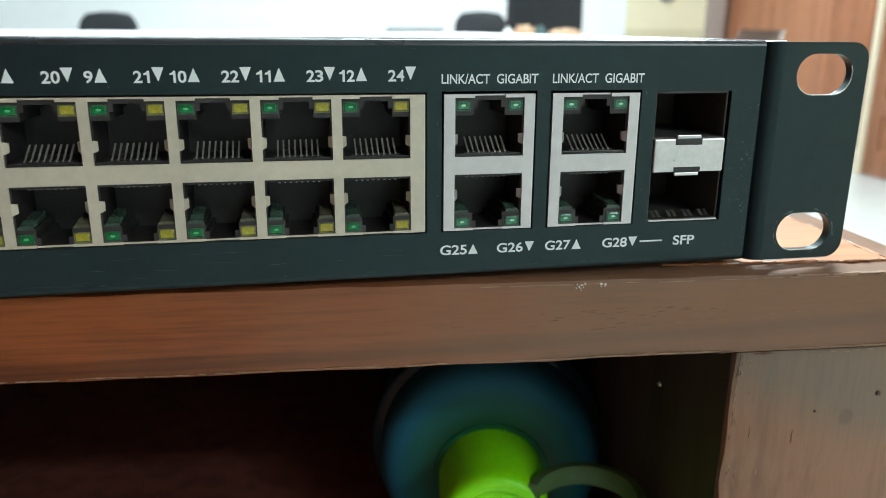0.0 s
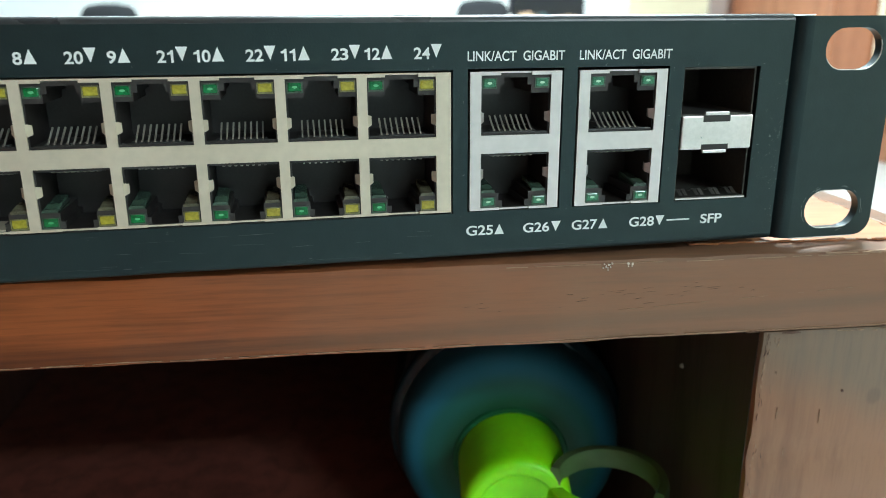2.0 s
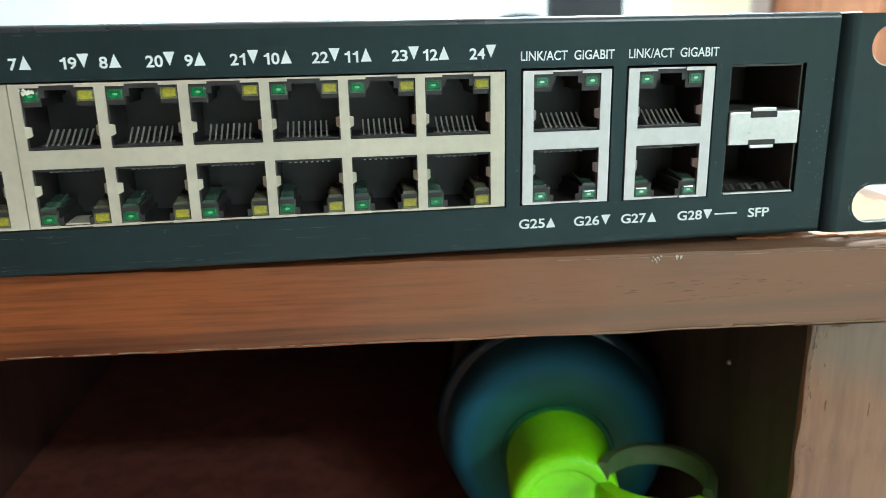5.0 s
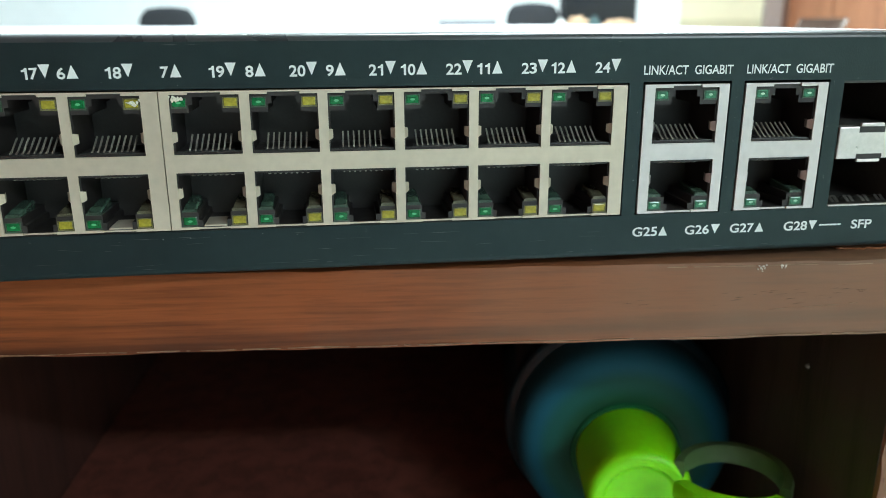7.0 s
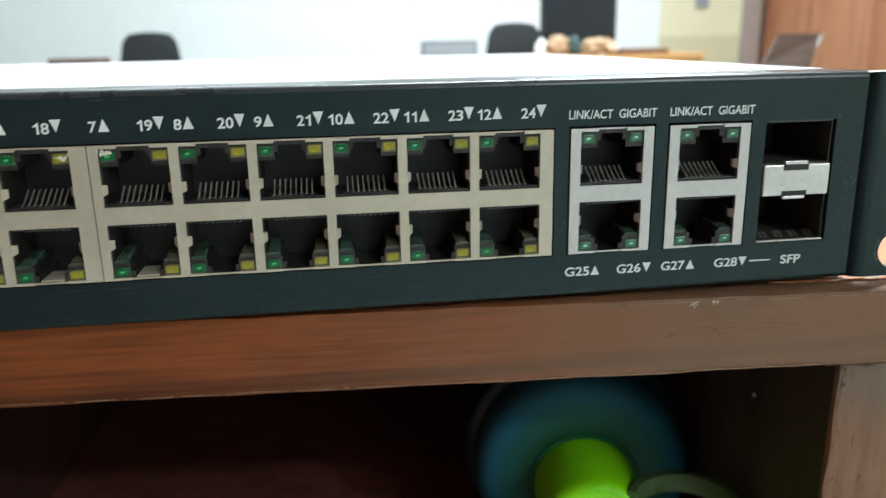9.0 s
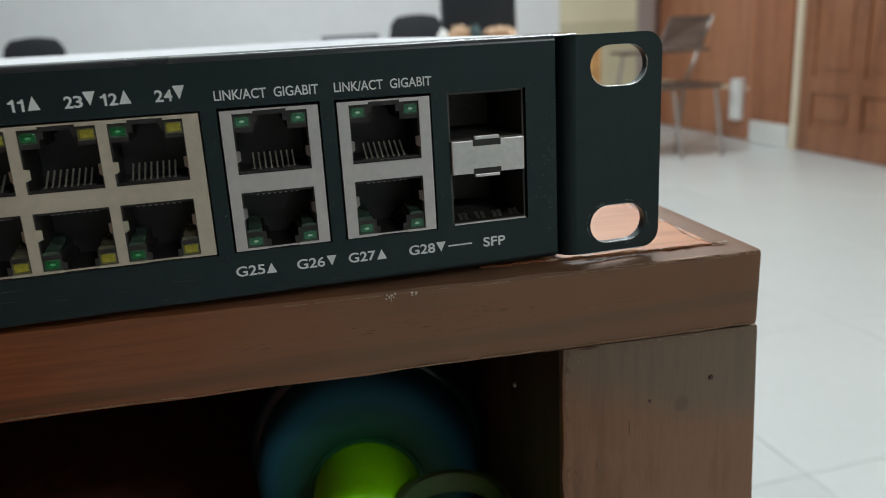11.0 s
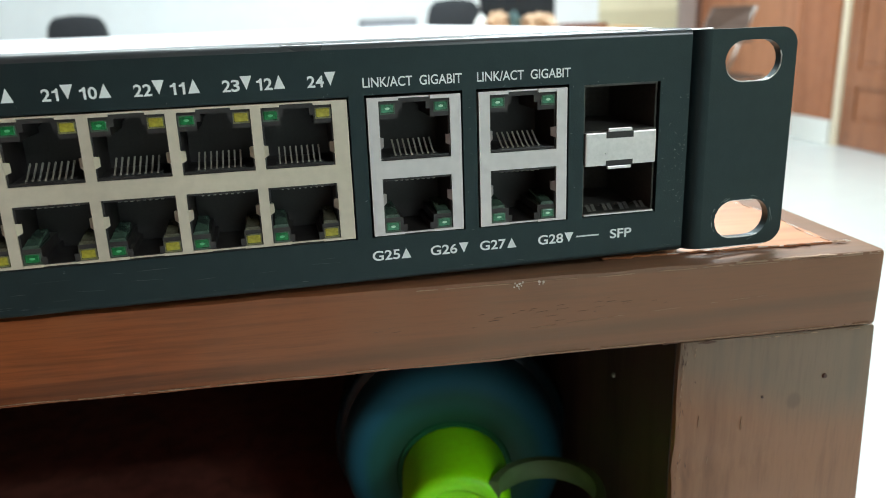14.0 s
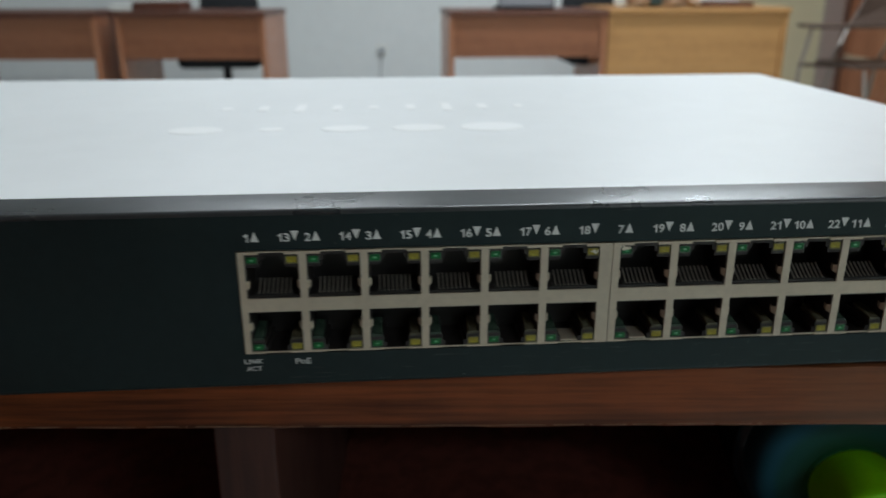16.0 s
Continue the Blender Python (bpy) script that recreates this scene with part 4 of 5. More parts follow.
def shield(name, span, centres, w, material, label):
    b = bmesh.new()
    hs = []
    for c in centres:
        hs += port_openings(c, w, True) + port_openings(c, w, False)
    mmplate(b, span[0], span[1], Z_LO, Z_HI, -0.15, 0.25, hs)
    # skin of the shield going back into the case
    mmplate(b, span[0], span[1], Z_LO, Z_HI, 0.25, 14.0, [(span[0] + 0.3, span[1] - 0.3, Z_LO + 0.3, Z_HI - 0.3)])
    # spring tabs bent into the openings
    for c in centres:
        for z0 in (25.0, 14.6):
            for s in (-1, 1):
                x = c + s * w / 2
                vs = [b.verts.new((q * mm, y * mm, z * mm)) for q, y, z in ((x, -0.1, z0), (x, -0.1, z0 + 2.2), (x - s * 0.75, 0.95, z0 + 1.9), (x - s * 0.75, 0.95, z0 + 0.3), (x - s * 0.3, 2.6, z0 + 0.3), (x - s * 0.3, 2.6, z0 + 1.9))]
                b.faces.new([vs[0], vs[1], vs[2], vs[3]])
                b.faces.new([vs[3], vs[2], vs[5], vs[4]])
    return part(name, b, material, sw, label)


def housing_mesh(w):
    """Black plastic cavity of one upper port round x = 0, with a stepped latch slot in its roof and a back wall."""
    b = bmesh.new()
    h = w / 2
    mmplate(b, -h - 0.4, h + 0.4, 22.4, 33.95, 0.4, 11.6, [(-h + 0.25, h - 0.25, 23.3, 30.4), (-2.9, 2.9, 23.3, 31.9), (-2.2, 2.2, 23.3, 33.2)])
    mmplate(b, -h - 0.4, h + 0.4, 22.4, 33.95, 11.6, 12.2, [])
    return b


def comb_mesh(w):
    """Ribbed plastic strip along the floor of a port, through which the pins come."""
    b = bmesh.new()
    mmbox(b, -w / 2 + 0.3, w / 2 - 0.3, 0.5, 1.5, 22.95, 23.42, 0.08)
    for k in range(9):
        x = -4.08 + 1.02 * k
        mmbox(b, x - 0.22, x + 0.22, 1.5, 3.4, 22.95, 23.55)
    return b


def pin_mesh(reach=5.6, rise=2.0):
    b = bmesh.new()
    for (y0, z0), (y1, z1) in (((1.6, 23.45), (2.4, 23.7)), ((2.4, 23.7), (reach, 23.7 + rise))):
        vs = [b.verts.new((x * mm, y * mm, z * mm)) for y, z in ((y0, z0), (y1, z1)) for x, z in ((-0.15, z), (0.15, z), (0.15, z + 0.25), (-0.15, z + 0.25))]
        for q in ((0, 1, 5, 4), (1, 2, 6, 5), (2, 3, 7, 6), (3, 0, 4, 7), (0, 3, 2, 1), (4, 5, 6, 7)):
            b.faces.new([vs[i] for i in q])
    return b


def lamp_mesh(w, h):
    b = bmesh.new()
    mmbox(b, -w / 2, w / 2, 0.10, 0.75, -h / 2, h / 2, 0.22)
    return b


def rim_mesh():
    """Clear moulding round a lamp, open towards the nearer side of the shield."""
    b = bmesh.new()
    mmplate(b, -1.38, 1.38, -1.02, 0.92, 0.16, 1.4, [(-1.16, 1.16, -0.76, 0.72)])
    mmbox(b, -1.2, 1.2, 0.8, 1.4, -0.8, 0.75)
    return b


def pipe_mesh():
    """Clear block behind a lower lamp, rising towards the back of the port."""
    b = bmesh.new()
    vs = [b.verts.new((x * mm, y * mm, z * mm)) for y, zl, zh, h in ((0.5, -0.9, 0.55, 1.32), (3.0, -0.9, 1.0, 1.25), (8.5, -0.9, 1.5, 1.1)) for x, z in ((-h, zl), (h, zl), (h, zh - 0.25), (h - 0.25, zh), (-h + 0.25, zh), (-h, zh - 0.25))]
    for r in (0, 6):
        for k in range(6):
            b.faces.new([vs[r + k], vs[r + (k + 1) % 6], vs[r + 6 + (k + 1) % 6], vs[r + 6 + k]])
    b.faces.new(vs[:6])
    b.faces.new(vs[12:])
    return b


# small pale oval laid on a lens as its painted highlight
def highlight_mesh():
    b = bmesh.new()
    lathe(b, [(-0.00005, 0.00012), (0.0, 0.0003), (0.0001, 0.00036)], 14, Matrix.Translation((0, 0.00012, 0)) @ Matrix.Scale(2.0, 4, (1, 0, 0)))
    return b


proto = {}


def shared(key, build, material):
    if key not in proto:
        me = finish(build(), key)
        me.materials.append(M[material])
        proto[key] = me
    return proto[key]


def flipped(me_build):
    b = me_build()
    for v in b.verts:
        v.co.z = (22.9 + 19.6) * mm - v.co.z
    return b


def put(name, me, parent, x, z=0.0, label=""):
    ob = new(name, me)
    ob.parent = parent
    ob.location = (x * mm, 0, z * mm)
    return tagged(ob, label)


def fit_port(parent, c, w, colours):
    for up in (True, False):
        key = "housing_%s_%s" % (w, up)
        put("port_housing", shared(key, (lambda: housing_mesh(w)) if up else (lambda: flipped(lambda: housing_mesh(w))), "port_plastic"), parent, c)
        ck = "comb_%s_%s" % (w, up)
        put("pin_comb", shared(ck, (lambda: comb_mesh(w)) if up else (lambda: flipped(lambda: comb_mesh(w))), "comb_plastic"), parent, c)
        pk = "pin_%s" % up
        pin = shared(pk, pin_mesh if up else (lambda: flipped(lambda: pin_mesh(6.0, 0.4))), "pin_metal")
        for k in range(8):
            put("contact_pin", pin, parent, c - 3.57 + 1.02 * k)
        zc = 32.25 if up else 10.45
        for s, col in zip((-1, 1), colours):
            lw = 2.7
            x = c + s * (w / 2 - lw / 2 - 0.25)
            put("port_led", shared("led_%s" % col, lambda: lamp_mesh(2.35, 1.5), col), parent, x, zc, "green indicator lens" if "yellow" not in col else "yellow indicator lens")
            tint = "yellow" if "yellow" in col else "green"
            put("led_rim", shared("rim_" + tint, rim_mesh, "rim_" + tint), parent, x, zc)
            if not up:
                put("light_pipe", shared("pipe_" + col, pipe_mesh, "pipe_yellow" if "yellow" in col else "pipe_green"), parent, x, 12.1)
            if col == "led_pale":
                put("led_core", shared("core", highlight_mesh, "led_core"), parent, x, zc)
            elif col == "led_green":
                put("led_core", shared("core_g", highlight_mesh, "led_glint"), parent, x, zc)


CENTRES_A = [-232.0 + 13.97 * k for k in range(6)]
CENTRES_B = [-145.05 + 13.97 * k for k in range(6)]
for span, cs in ((BLOCK_A, CENTRES_A), (BLOCK_B, CENTRES_B)):
    sh = shield("port_shield", span, cs, OPEN_W, "shield_beige", "beige nickel shield round twelve ports")
    for c in cs:
        fit_port(sh, c, OPEN_W, ("led_green", "led_yellow"))
for span in GIGS:
    c = (span[0] + span[1]) / 2
    sh = shield("port_shield", span, [c], 13.0, "shield_silver", "silver metal shield round two gigabit ports")
    fit_port(sh, c, 13.0, ("led_pale", "led_pale"))

# pale latch tongues, corroded lamps and fine scratches
for c in (CENTRES_A[5], CENTRES_B[0]):
    bm = bmesh.new()
    mmbox(bm, c - 2.1, c + 2.1, 0.5, 7.0, 8.95, 9.6, 0.15)
    part("latch_tongue", bm, "shield_beige", sw)
rs = random.Random(11)
for cx, cz, n in ((-157.4, 32.3, 14), (-150.0, 32.9, 12), (-151.4, 33.3, 6)):
    for k in range(n):
        bm = bmesh.new()
        r = rs.uniform(0.12, 0.42) * mm
        bmesh.ops.create_icosphere(bm, subdivisions=1, radius=r)
        for v in bm.verts:
            v.co *= rs.uniform(0.6, 1.2)
            v.co.y *= 0.3
        off = Vector(((cx + rs.gauss(0, 0.55)) * mm, -0.00006, (cz + rs.gauss(0, 0.28)) * mm))
        bmesh.ops.translate(bm, verts=bm.verts[:], vec=off)
        part("corrosion_crumb", bm, "corrosion", sw)
M["scuff"] = painted("scuff", (0.075, 0.08, 0.082), 0.6, var=0.3, scale=800)
for k in range(64):
    if k < 36:
        p = (rs.uniform(-235, -70), 0, rs.uniform(1.4, 7.6))
        ln, wd, ang = rs.uniform(1.0, 7.0), rs.uniform(0.05, 0.14), rs.uniform(-0.05, 0.05)
    elif k < 50:
        p = (-rs.uniform(0.3, 5.0), 0, rs.uniform(1.4, 26))
        ln, wd, ang = rs.uniform(0.2, 0.9), rs.uniform(0.1, 0.25), rs.uniform(-1.2, 1.2)
    else:
        p = (rs.uniform(-235, -2), 0, rs.choice((1.3, 1.5, 42.3, 42.6)))
        ln, wd, ang = rs.uniform(0.6, 3.0), rs.uniform(0.1, 0.22), 0.0
    sliver(sw, "scuff_mark", "scuff", (p[0] * mm, 0, p[2] * mm), (math.cos(ang), 0, math.sin(ang)), (-math.sin(ang), 0, math.cos(ang)), NF, ln * mm, wd * mm, rs, 0.00003)

M["dust"] = painted("dust", (0.24, 0.245, 0.24), 0.9, var=0.4, scale=900)
for k in range(110):
    if k < 45:
        x, z = -rs.uniform(0.2, 5.9) * rs.random() ** 0.6, rs.uniform(1.5, 33)
    elif k < 70:
        x, z = rs.choice((-64.3, -44.2, -23.6, -6.0)) + rs.gauss(0, 0.5), rs.uniform(6, 35)
    else:
        x, z = rs.uniform(-235, -1), rs.choice((1.6, 7.6, 35.3)) + rs.gauss(0, 0.5)
    ang = rs.uniform(-1.5, 1.5)
    sliver(sw, "dust_speck", "dust", (x * mm, 0, z * mm), (math.cos(ang), 0, math.sin(ang)), (-math.sin(ang), 0, math.cos(ang)), NF, rs.uniform(0.15, 0.55) * mm, rs.uniform(0.06, 0.16) * mm, rs, 0.00002)

# cage with two module bays, the shade inside put into its metal colour
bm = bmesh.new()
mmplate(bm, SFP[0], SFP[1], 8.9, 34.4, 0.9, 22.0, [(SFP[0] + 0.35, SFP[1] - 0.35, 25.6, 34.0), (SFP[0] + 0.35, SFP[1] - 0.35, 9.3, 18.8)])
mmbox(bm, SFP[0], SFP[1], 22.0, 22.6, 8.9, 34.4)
cage = part("module_cage", bm, "cage_shaded", sw, "metal cage with two empty module bays")
bm = bmesh.new()
mmbox(bm, SFP[0] + 0.1, SFP[1] - 0.35, -0.25, 0.85, 18.9, 25.4, 0.25)
mmbox(bm, -16.9, -11.9, -0.35, 0.3, 25.45, 26.15, 0.12)
mmbox(bm, -16.9, -11.9, -0.35, 0.3, 18.2, 18.8, 0.12)
part("centre_bar", bm, "cage_steel", cage, "bright steel bar between the bays")
# thin dark plates on the bar, painted shade of the latch cutouts
for z0, z1 in ((24.2, 25.42), (18.84, 19.9)):
    bm = bmesh.new()
    mmbox(bm, -17.2, -11.6, -0.30, -0.22, z0, z1)
    part("latch_slot_shade", bm, "port_plastic", cage, "dark plate standing for the shade in a latch slot")
for k in range(4):
    bm = bmesh.new()
    x = -19.9 + k * 3.5
    for dx in (0.0, 1.1):
        vs = [bm.verts.new((q * mm, y * mm, z * mm)) for q, y, z in ((x + dx, 1.6, 9.5), (x + dx + 0.75, 1.6, 9.5), (x + dx + 0.75, 3.4, 10.5), (x + dx, 3.4, 10.5), (x + dx + 0.1, 5.2, 9.6), (x + dx + 0.65, 5.2, 9.6))]
        bm.faces.new(vs[:4])
        bm.faces.new([vs[3], vs[2], vs[5], vs[4]])
    bmesh.ops.solidify(bm, geom=bm.faces[:], thickness=0.00012)
    part("spring_finger", bm, "finger_steel", cage)
bm = bmesh.new()
mmbox(bm, SFP[0] + 0.2, SFP[1] - 0.2, 0.2, 0.85, 8.95, 9.25)
part("cage_edge", bm, "cage_steel", cage)


# printing
def words(text, x, z, width, height, name="printed_text", align="LEFT", bold=0.0):
    """Text on the front, its capitals height mm tall and width mm wide, x at its left or right end, z at its middle."""
    cu = bpy.data.curves.new(name, "FONT")
    cu.body, cu.size, cu.offset, cu.extrude = text, 1.0, bold, 0.0
    tmp = bpy.data.objects.new(name, cu)
    scene.collection.objects.link(tmp)
    me = bpy.data.meshes.new_from_object(tmp.evaluated_get(bpy.context.evaluated_depsgraph_get()))
    bpy.data.objects.remove(tmp)
    co = np.empty(len(me.vertices) * 3)
    me.vertices.foreach_get("co", co)
    co = co.reshape(-1, 3)
    lo, hi = co.min(0), co.max(0)
    kz = height * mm / (hi[1] - lo[1])
    kx = width * mm / (hi[0] - lo[0]) if width > 0 else -width * kz
    width = (hi[0] - lo[0]) * kx / mm
    out = np.zeros_like(co)
    off = x * mm if align == "LEFT" else (x - width) * mm
    out[:, 0] = (co[:, 0] - lo[0]) * kx + off
    out[:, 1] = -0.00006
    out[:, 2] = (co[:, 1] - (lo[1] + hi[1]) / 2) * kz + z * mm
    me.vertices.foreach_set("co", out.ravel())
    me.materials.clear()
    me.materials.append(M["print_white"])
    ob = new(name, me)
    ob.parent = sw
    return ob


def figures(text, x, z, height):
    """A port number, right-aligned at x; the figure one is drawn with its flag."""
    adv = 0.74 * height
    for ch in reversed(text):
        if ch == "1":
            b = bmesh.new()
            h, w = height / 2, 0.21 * height
            r = x - 0.12 * height
            ring = [(r, -h), (r, h), (r - w * 0.75, h), (r - w * 1.35, h * 0.72), (r - w * 2.3, h * 0.58), (r - w * 2.3, h * 0.28), (r - w, h * 0.34), (r - w, -h)]
            f = b.faces.new([b.verts.new((q * mm, -0.00006, (z + k) * mm)) for q, k in ring])
            bmesh.ops.triangulate(b, faces=[f])
            part("printed_number", b, "print_white", sw)
            x -= 0.72 * height
        else:
            ob = words("6" if ch == "9" else ch, x, z, 0.70 * height, height, "printed_number", "RIGHT", 0.022)
            if ch == "9":
                ob.data.transform(Matrix.Translation(((2 * x - 0.70 * height) * mm, 0, 2 * z * mm)) @ Matrix.Diagonal((-1, 1, -1, 1)))
            x -= adv


def arrow(x, z, up, w=1.95, h=2.35):
    b = bmesh.new()
    s = 1 if up else -1
    vs = [b.verts.new((q * mm, -0.00006, r * mm)) for q, r in ((x - w / 2, z - s * h / 2), (x + w / 2, z - s * h / 2), (x, z + s * h / 2))]
    b.faces.new(vs)
    return part("printed_arrow", b, "print_white", sw)


for k, c in enumerate(CENTRES_A + CENTRES_B):
    xu = -235.4 + 13.72 * k if k < 6 else (-149.5, -134.9, -120.7, -105.9, -91.8, -77.7)[k - 6]
    xd = -226.4 + 13.77 * k if k < 6 else -140.0 + 14.2 * (k - 6)
    arrow(xu, 37.9, True)
    arrow(xd, 38.0, False)
    n = str(k + 1)
    figures(n, xu - 1.15, 37.62, 2.0)
    figures(str(k + 13), xd - 1.10, 37.62, 2.0)
for x in (-63.4, -42.6):
    words("LINK/ACT", x, 37.0, 8.9, 1.75, bold=0.014)
    words("GIGABIT", x + 10.2, 37.0, 7.8, 1.75, bold=0.014)
for text, x, ax, up in (("G25", -63.5, -57.1, True), ("G26", -52.4, -45.9, False), ("G27", -42.7, -36.3, True), ("G28", -30.9, -24.5, False)):
    words(text, x, 5.1, 5.2, 1.95, bold=0.020)
    arrow(ax, 5.15, up, 1.9, 2.0)
bm = bmesh.new()
mmplate(bm, -23.0, -18.2, 4.95, 5.25, -0.07, -0.03, [])
part("printed_dash", bm, "print_white", sw)
words("SFP", -15.8, 5.0, 4.6, 1.95, bold=0.020)
words("LINK", -240.0, 6.9, 4.3, 1.2, bold=0.006)
words("ACT", -239.6, 5.0, 3.5, 1.2, bold=0.006)
words("PoE", -228.1, 6.6, 3.7, 1.5, bold=0.006)


# ---------------------------------------------------------------- office furniture across the room
TAB_Z = -0.055
TAN_UP = 0.012


def office_desk(width, panel, panel_low, label, m, lift=0.0, group="office desks"):
    """Origin at the top's front right corner; the panel faces -y."""
    d = thing("office_desk", label, "desk", m, group)
    h = TAB_Z + lift - FLOOR_Z
    b = bmesh.new()
    box(b, -width, 0, -0.01, 0.60, -0.028, 0, 0.003)
    part("desktop", b, "office_dark" if panel != "office_tan" else "office_tan", d)
    for x in (-width + 0.006, -0.034):
        b = bmesh.new()
        box(b, x, x + 0.028, 0.0, 0.58, -h, -0.0285, 0.002)
        part("side_panel", b, "panel_wood" if panel != "office_tan" else "office_tan", d)
    b = bmesh.new()
    box(b, -width + 0.036, -0.036, 0.012, 0.030, panel_low, -0.0285, 0.002)
    part("front_panel", b, panel, d)
    return d


office_desk(0.875, "office_wood", -0.245, "reddish-brown office desk with a short front panel", pose(1.022, 4.1, TAB_Z))
office_desk(1.02, "office_tan", -0.60, "light tan office desk with a deep front panel", pose(2.040, 4.1, TAB_Z + TAN_UP), TAN_UP)
office_desk(0.80, "office_wood", -0.245, "reddish-brown office desk with a short front panel", pose(-0.815, 4.1, TAB_Z, 0, 0, -4))
office_desk(0.90, "office_wood", -0.245, "reddish-brown office desk with a short front panel", pose(-1.70, 4.16, TAB_Z, 0, 0, -3))


def office_chair(label, m, wide=1.0, lift=0.0):
    ch = thing("office_chair", label, "chair", m, "office chairs")
    b = bmesh.new()
    box(b, -0.20, 0.20, -0.035, 0.035, 0.46, 0.93, 0.034, 4)
    for v in b.verts:
        k = max(0.0, (v.co.z - 0.70) / 0.23)
        v.co.x *= 1 - 0.38 * k ** 2.2
        v.co.y += 0.18 * (v.co.x ** 2) * -2 + 0.03 * k
    bmesh.ops.subdivide_edges(b, edges=b.edges[:], cuts=2, use_grid_fill=True)
    for v in b.verts:
        e = min(1.0, abs(v.co.x) / 0.2)
        v.co.z -= 0.075 * e ** 3 * (1 if v.co.z > 0.8 else 0)
    for v in b.verts:
        v.co.x *= wide
        v.co.z += lift
    part("backrest", b, "chair_black", ch, smooth=True)
    b = bmesh.new()
    box(b, -0.23, 0.23, -0.46, 0.0, 0.42, 0.50, 0.035, 3)
    part("seat", b, "chair_black", ch, smooth=True)
    b = bmesh.new()
    tube(b, [(0, 0.03, 0.62), (0, 0.07, 0.55), (0, 0.05, 0.40), (0, -0.2, 0.405)], 0.018)
    part("back_bracket", b, "dark_plastic", ch, smooth=True)
    b = bmesh.new()
    cylinder(b, (0, -0.22, 0.10), (0, -0.22, 0.42), 0.028, 0.024, 14)
    part("gas_column", b, "dark_plastic", ch, smooth=True)
    for k in range(5):
        a = radians(72 * k + 20)
        b = bmesh.new()
        ex, ey = 0.27 * math.cos(a), -0.22 + 0.27 * math.sin(a)
        cylinder(b, (0, -0.22, 0.115), (ex, ey, 0.075), 0.028, 0.017, 10)
        leg = part("base_leg", b, "dark_plastic", ch, smooth=True)
        b = bmesh.new()
        cylinder(b, (ex - 0.02 * math.sin(a), ey + 0.02 * math.cos(a), 0.029), (ex + 0.02 * math.sin(a), ey - 0.02 * math.cos(a), 0.029), 0.029, n=16)
        cylinder(b, (ex, ey, 0.03), (ex, ey, 0.08), 0.007, n=8)
        part("caster", b, "dark_plastic", leg, smooth=True)
    return ch


office_chair("black fabric office chair with a rounded back", pose(-1.122, 4.78, FLOOR_Z, 0, 0, 0), 1.07, -0.012)
office_chair("black fabric office chair with a rounded back", pose(1.105, 4.80, FLOOR_Z, 0, 0, 0), 1.13, 0.012)

# flat monitor on the tan desk
mon = thing("computer_monitor", "black flat computer monitor on a stand", "monitor", pose(1.395, 4.42, TAB_Z + TAN_UP, 0, 0, 2))
bm = bmesh.new()
box(bm, -0.232, 0.232, -0.02, 0.02, 0.045, 0.333, 0.006)
part("casing", bm, "dark_plastic", mon)
bm = bmesh.new()
box(bm, -0.212, 0.212, -0.0235, -0.0205, 0.066, 0.312)
part("screen", bm, "screen", mon, "dark switched-off screen")
bm = bmesh.new()
box(bm, -0.03, 0.03, 0.021, 0.045, 0.01, 0.18, 0.004)
part("neck", bm, "dark_plastic", mon)
bm = bmesh.new()
box(bm, -0.11, 0.11, -0.07, 0.09, 0, 0.012, 0.004)
part("base", bm, "dark_plastic", mon)

# laptop with its lid open
lap = thing("laptop", "open laptop with a grey lid on the desk", "laptop", pose(0.592, 4.25, TAB_Z))
bm = bmesh.new()
box(bm, -0.158, 0.158, 0.0, 0.22, 0, 0.018, 0.004)
part("base", bm, "dark_plastic", lap)
bm = bmesh.new()
box(bm, -0.158, 0.158, -0.012, -0.001, 0.012, 0.101, 0.004)
lid = part("lid", bm, "dark_plastic", lap)
bm = bmesh.new()
box(bm, -0.147, 0.147, -0.0145, -0.0125, 0.02, 0.092)
part("lid_panel", bm, "grey_plastic", lid, "grey lid panel")


def crumple(name, label, cat, size, material, m, seed, amount=0.25):
    b = bmesh.new()
    bmesh.ops.create_icosphere(b, subdivisions=4, radius=1.0)
    for v in b.verts:
        n = v.co.normalized()
        k = 1 + amount * (noise.noise(n * 2.3 + Vector((seed, 0, 0))) + 0.6 * abs(noise.noise(n * 6 + Vector((0, seed, 0)))))
        v.co = Vector((n.x * size[0] * k, n.y * size[1] * k, max(-0.6, n.z) * size[2] * k))
    lo = min(v.co.z for v in b.verts)
    for v in b.verts:
        v.co.z -= lo
    ob = part(name, b, material)
    ob.matrix_world = m
    return tagged(ob, label, cat)


crumple("paper_bag", "crumpled tan paper bag on the desk", "bag", (0.055, 0.06, 0.052), "tan_paper", pose(1.215, 4.24, TAB_Z + TAN_UP), 1.0, 0.6)
crumple("paper_bag", "crumpled tan paper bag on the desk", "bag", (0.095, 0.07, 0.043), "tan_paper", pose(1.45, 4.24, TAB_Z + TAN_UP), 4.0, 0.6)
crumple("paper_wad", "crumpled white paper beside a tan bag", "paper", (0.030, 0.03, 0.045), "white_plastic", pose(1.125, 4.25, TAB_Z + TAN_UP), 12.0, 0.6)
crumple("cloth_bundle", "dark teal cloth bundle between paper bags", "cloth", (0.034, 0.04, 0.058), "teal_cloth", pose(1.31, 4.23, TAB_Z + TAN_UP), 8.0, 0.35)

bm = bmesh.new()
box(bm, -0.15, 0.15, -0.1, 0.1, 0, 0.028, 0.002)
bk = tagged(part("folder", bm, "office_dark"), "flat dark red folder lying on the desk", "folder")
bk.matrix_world = pose(1.72, 4.30, TAB_Z + TAN_UP, 0, 0, 6)
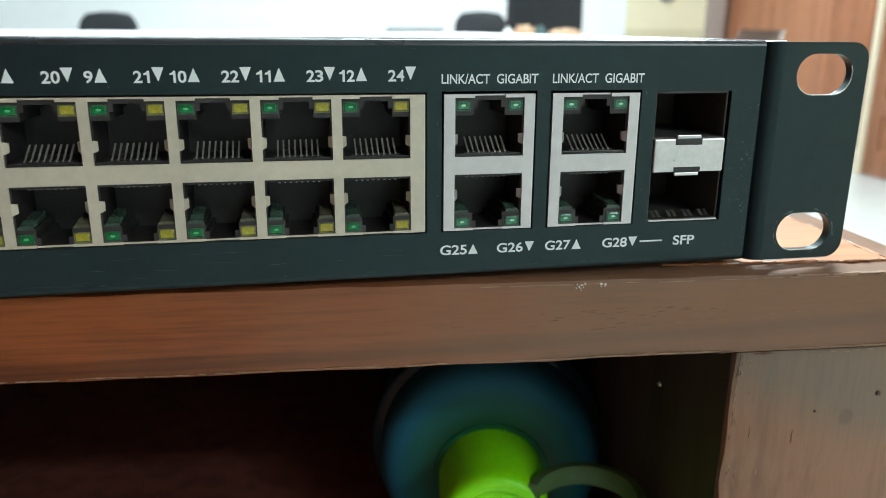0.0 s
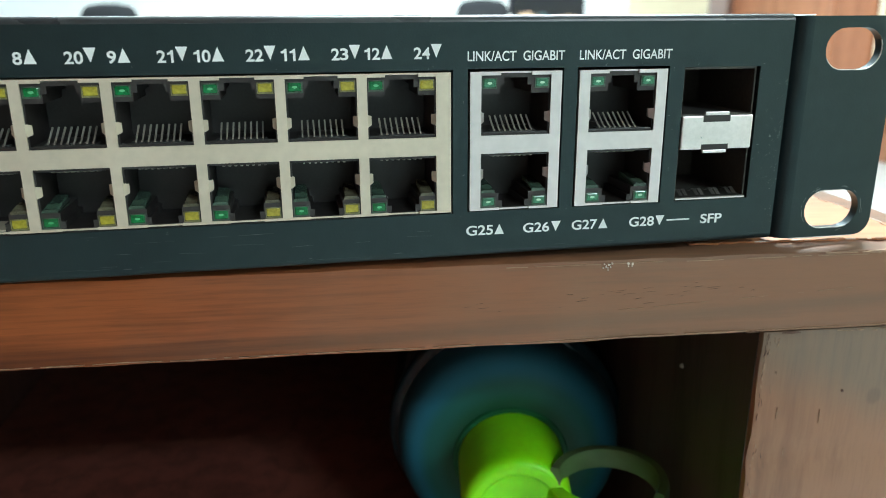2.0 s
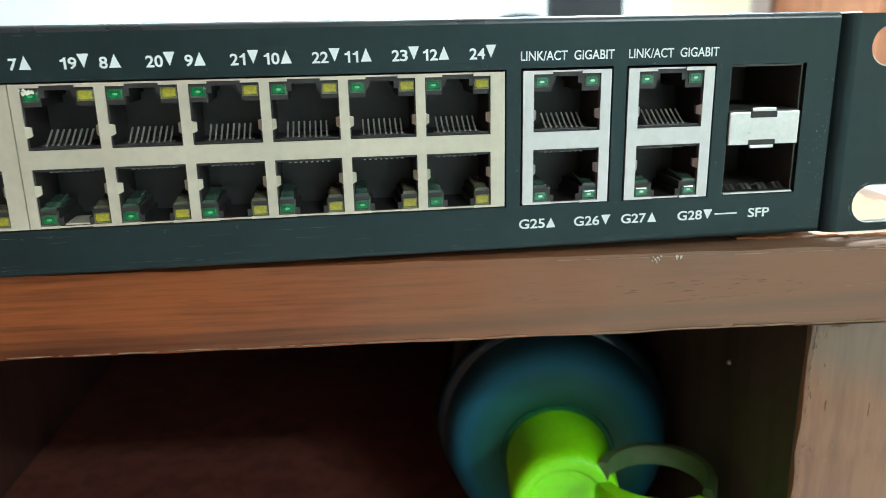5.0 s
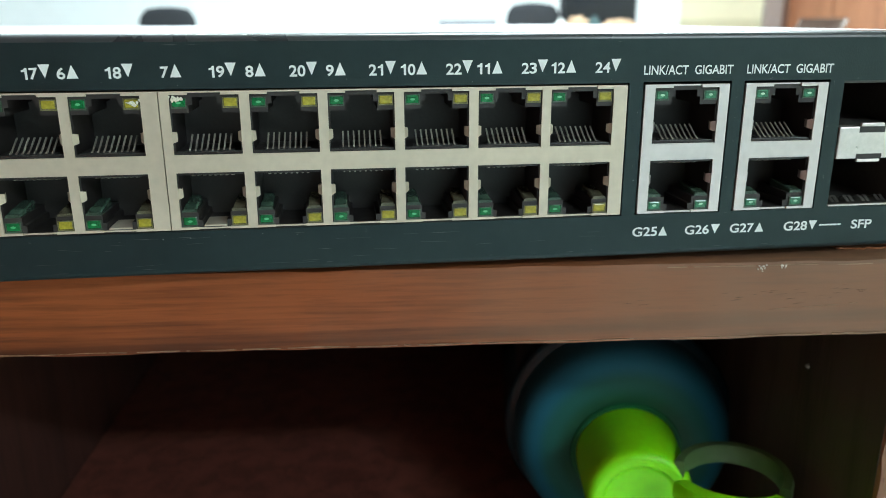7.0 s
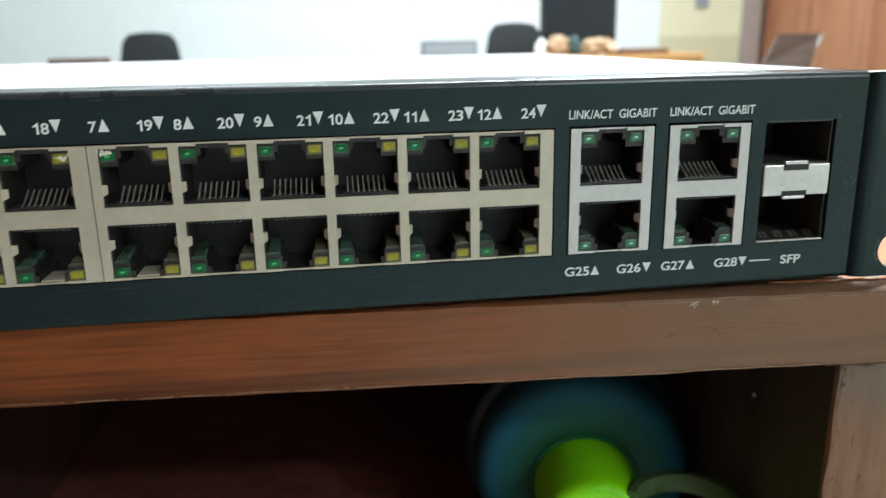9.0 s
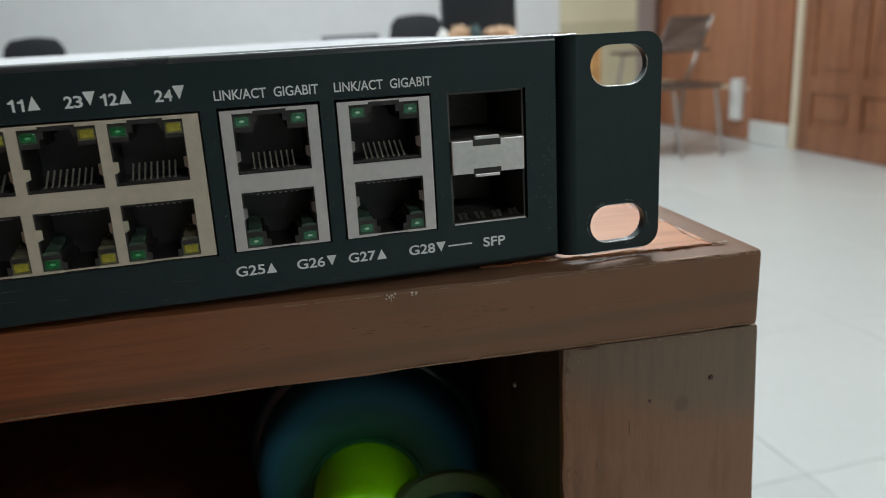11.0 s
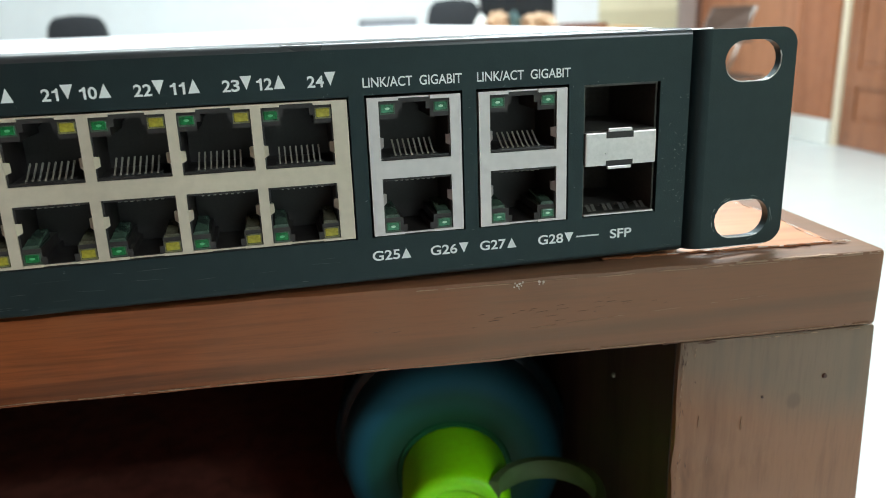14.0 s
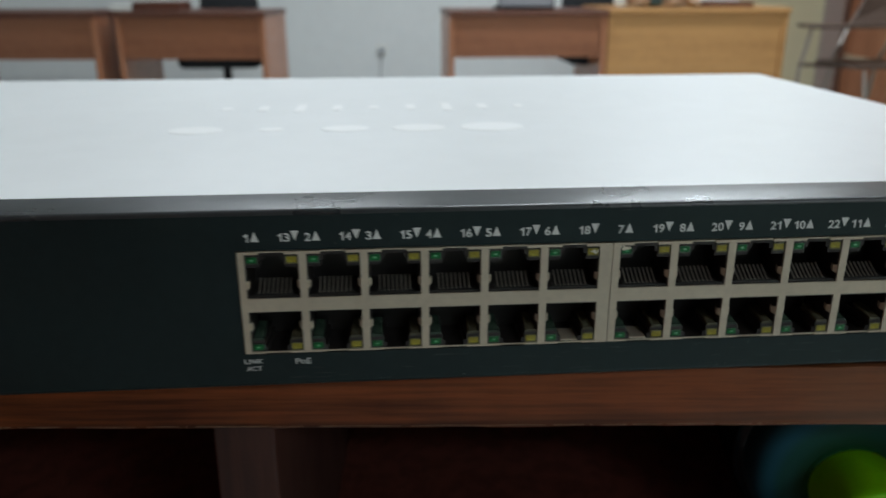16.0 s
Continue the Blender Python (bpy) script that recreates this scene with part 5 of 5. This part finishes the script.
tray = thing("document_tray", "dark document tray with papers on the desk", "tray", pose(-1.42, 4.42, TAB_Z, 0, 0, -5))
bm = bmesh.new()
box(bm, -0.13, 0.13, -0.1, 0.1, 0, 0.045, 0.004)
part("tray_body", bm, "office_dark", tray)
bm = bmesh.new()
box(bm, -0.26, -0.135, -0.1, 0.1, 0, 0.03, 0.003)
part("papers", bm, "white_plastic", tray, "stack of pale papers")

# wooden chair with writing arm by the panelled wall
tc_ = thing("tablet_chair", "brown wooden chair with a metal frame and writing arm", "chair", pose(2.59, 4.20, FLOOR_Z, 0, 0, 0))
bm = bmesh.new()
box(bm, -0.20, 0.20, -0.20, 0.20, 0.42, 0.44, 0.004)
part("seat", bm, "chair_brown", tc_)
bm = bmesh.new()
box(bm, -0.035, 0.275, -0.009, 0.009, 0.0, 0.195, 0.006)
for v in bm.verts:
    v.co.x += 0.52 * v.co.z
    v.co.y += 0.25 * v.co.z + 0.9 * (v.co.x - 0.17) ** 2
back_ = part("backrest", bm, "chair_brown", tc_)
back_.location = (0.0, 0.135, 0.648)
for x in (-0.045, 0.235):
    bm = bmesh.new()
    tube(bm, [(x + 0.145, 0.205 + (0.03 if x < 0 else 0), 0.835), (x, 0.15 + (0.03 if x < 0 else 0), 0.60), (x - 0.10, 0.12, 0.42), (x - 0.16, 0.10, 0.0)], 0.011)
    part("frame_tube", bm, "steel_tube", tc_, smooth=True)
    bm = bmesh.new()
    tube(bm, [(x - 0.08, -0.19, 0.41), (x - 0.02, -0.2, 0.0)], 0.012)
    part("leg", bm, "steel_tube", tc_, smooth=True)
bm = bmesh.new()
box(bm, -0.40, 0.13, -0.16, 0.10, 0.635, 0.653, 0.004)
part("writing_arm", bm, "chair_brown", tc_)
bm = bmesh.new()
tube(bm, [(-0.36, 0.0, 0.634), (-0.40, 0.0, 0.42), (-0.42, 0.0, 0.02)], 0.011)
part("arm_support", bm, "steel_tube", tc_, smooth=True)
bm = bmesh.new()
tube(bm, [(-0.41, 0.0, 0.43), (0.02, 0.0, 0.41)], 0.011)
part("side_rail", bm, "chair_brown", tc_, smooth=True)

# fittings on the walls
box_w = thing("wall_box", "grey upright metal box on the cream wall", "wall box", pose(2.768, WALL_B - 0.0105, 0.39), kind="")
bm = bmesh.new()
box(bm, -0.05, 0.05, -0.03, 0.0, -0.13, 0.16, 0.004)
part("casing", bm, "grey_plastic", box_w)
sock = thing("power_outlet", "white plastic power outlet trunking on wood panelling", "outlet", pose(WALL_R - 0.0182, 4.545, -0.52, 0, 0, -90))
bm = bmesh.new()
box(bm, -0.05, 0.05, -0.05, 0.0, -0.14, 0.14, 0.010, 3)
part("cover", bm, "white_plastic", sock)
bm = bmesh.new()
box(bm, -0.03, 0.03, -0.053, -0.0505, -0.03, 0.05, 0.002)
part("socket_plate", bm, "skirting", sock)
so2 = thing("wall_socket", "small wall socket with a hanging dark cable", "outlet", pose(-0.21, WALL_B, -0.381))
bm = bmesh.new()
box(bm, -0.04, 0.04, -0.012, 0.0, -0.04, 0.04, 0.004)
part("plate", bm, "white_plastic", so2)
bm = bmesh.new()
box(bm, -0.018, 0.018, -0.045, -0.0125, -0.022, 0.016, 0.005)
part("plug", bm, "grey_plastic", so2)
bm = bmesh.new()
tube(bm, [(0, -0.03, -0.02), (-0.01, -0.03, -0.12), (-0.03, -0.02, -0.25), (-0.05, -0.02, -0.44)], 0.004)
part("cable", bm, "grey_plastic", so2, smooth=True)

# floor tiles
TILE = 0.60
bm = bmesh.new()
box(bm, 0.0007, TILE - 0.0007, 0.0007, TILE - 0.0007, -0.0038, 0.0, 0.0005, 1)
tile_me = finish(bm, "tile")
tile_me.materials.append(M["tile"])
nx, ny = int((WALL_R - WALL_L) / TILE), int((WALL_B - WALL_F) / TILE)
for i in range(nx):
    for j in range(ny):
        t_ = new("tile", tile_me)
        t_.parent = floor
        t_.location = (WALL_R - 0.03 - (i + 1) * TILE, WALL_F + 0.02 + j * TILE, FLOOR_Z)
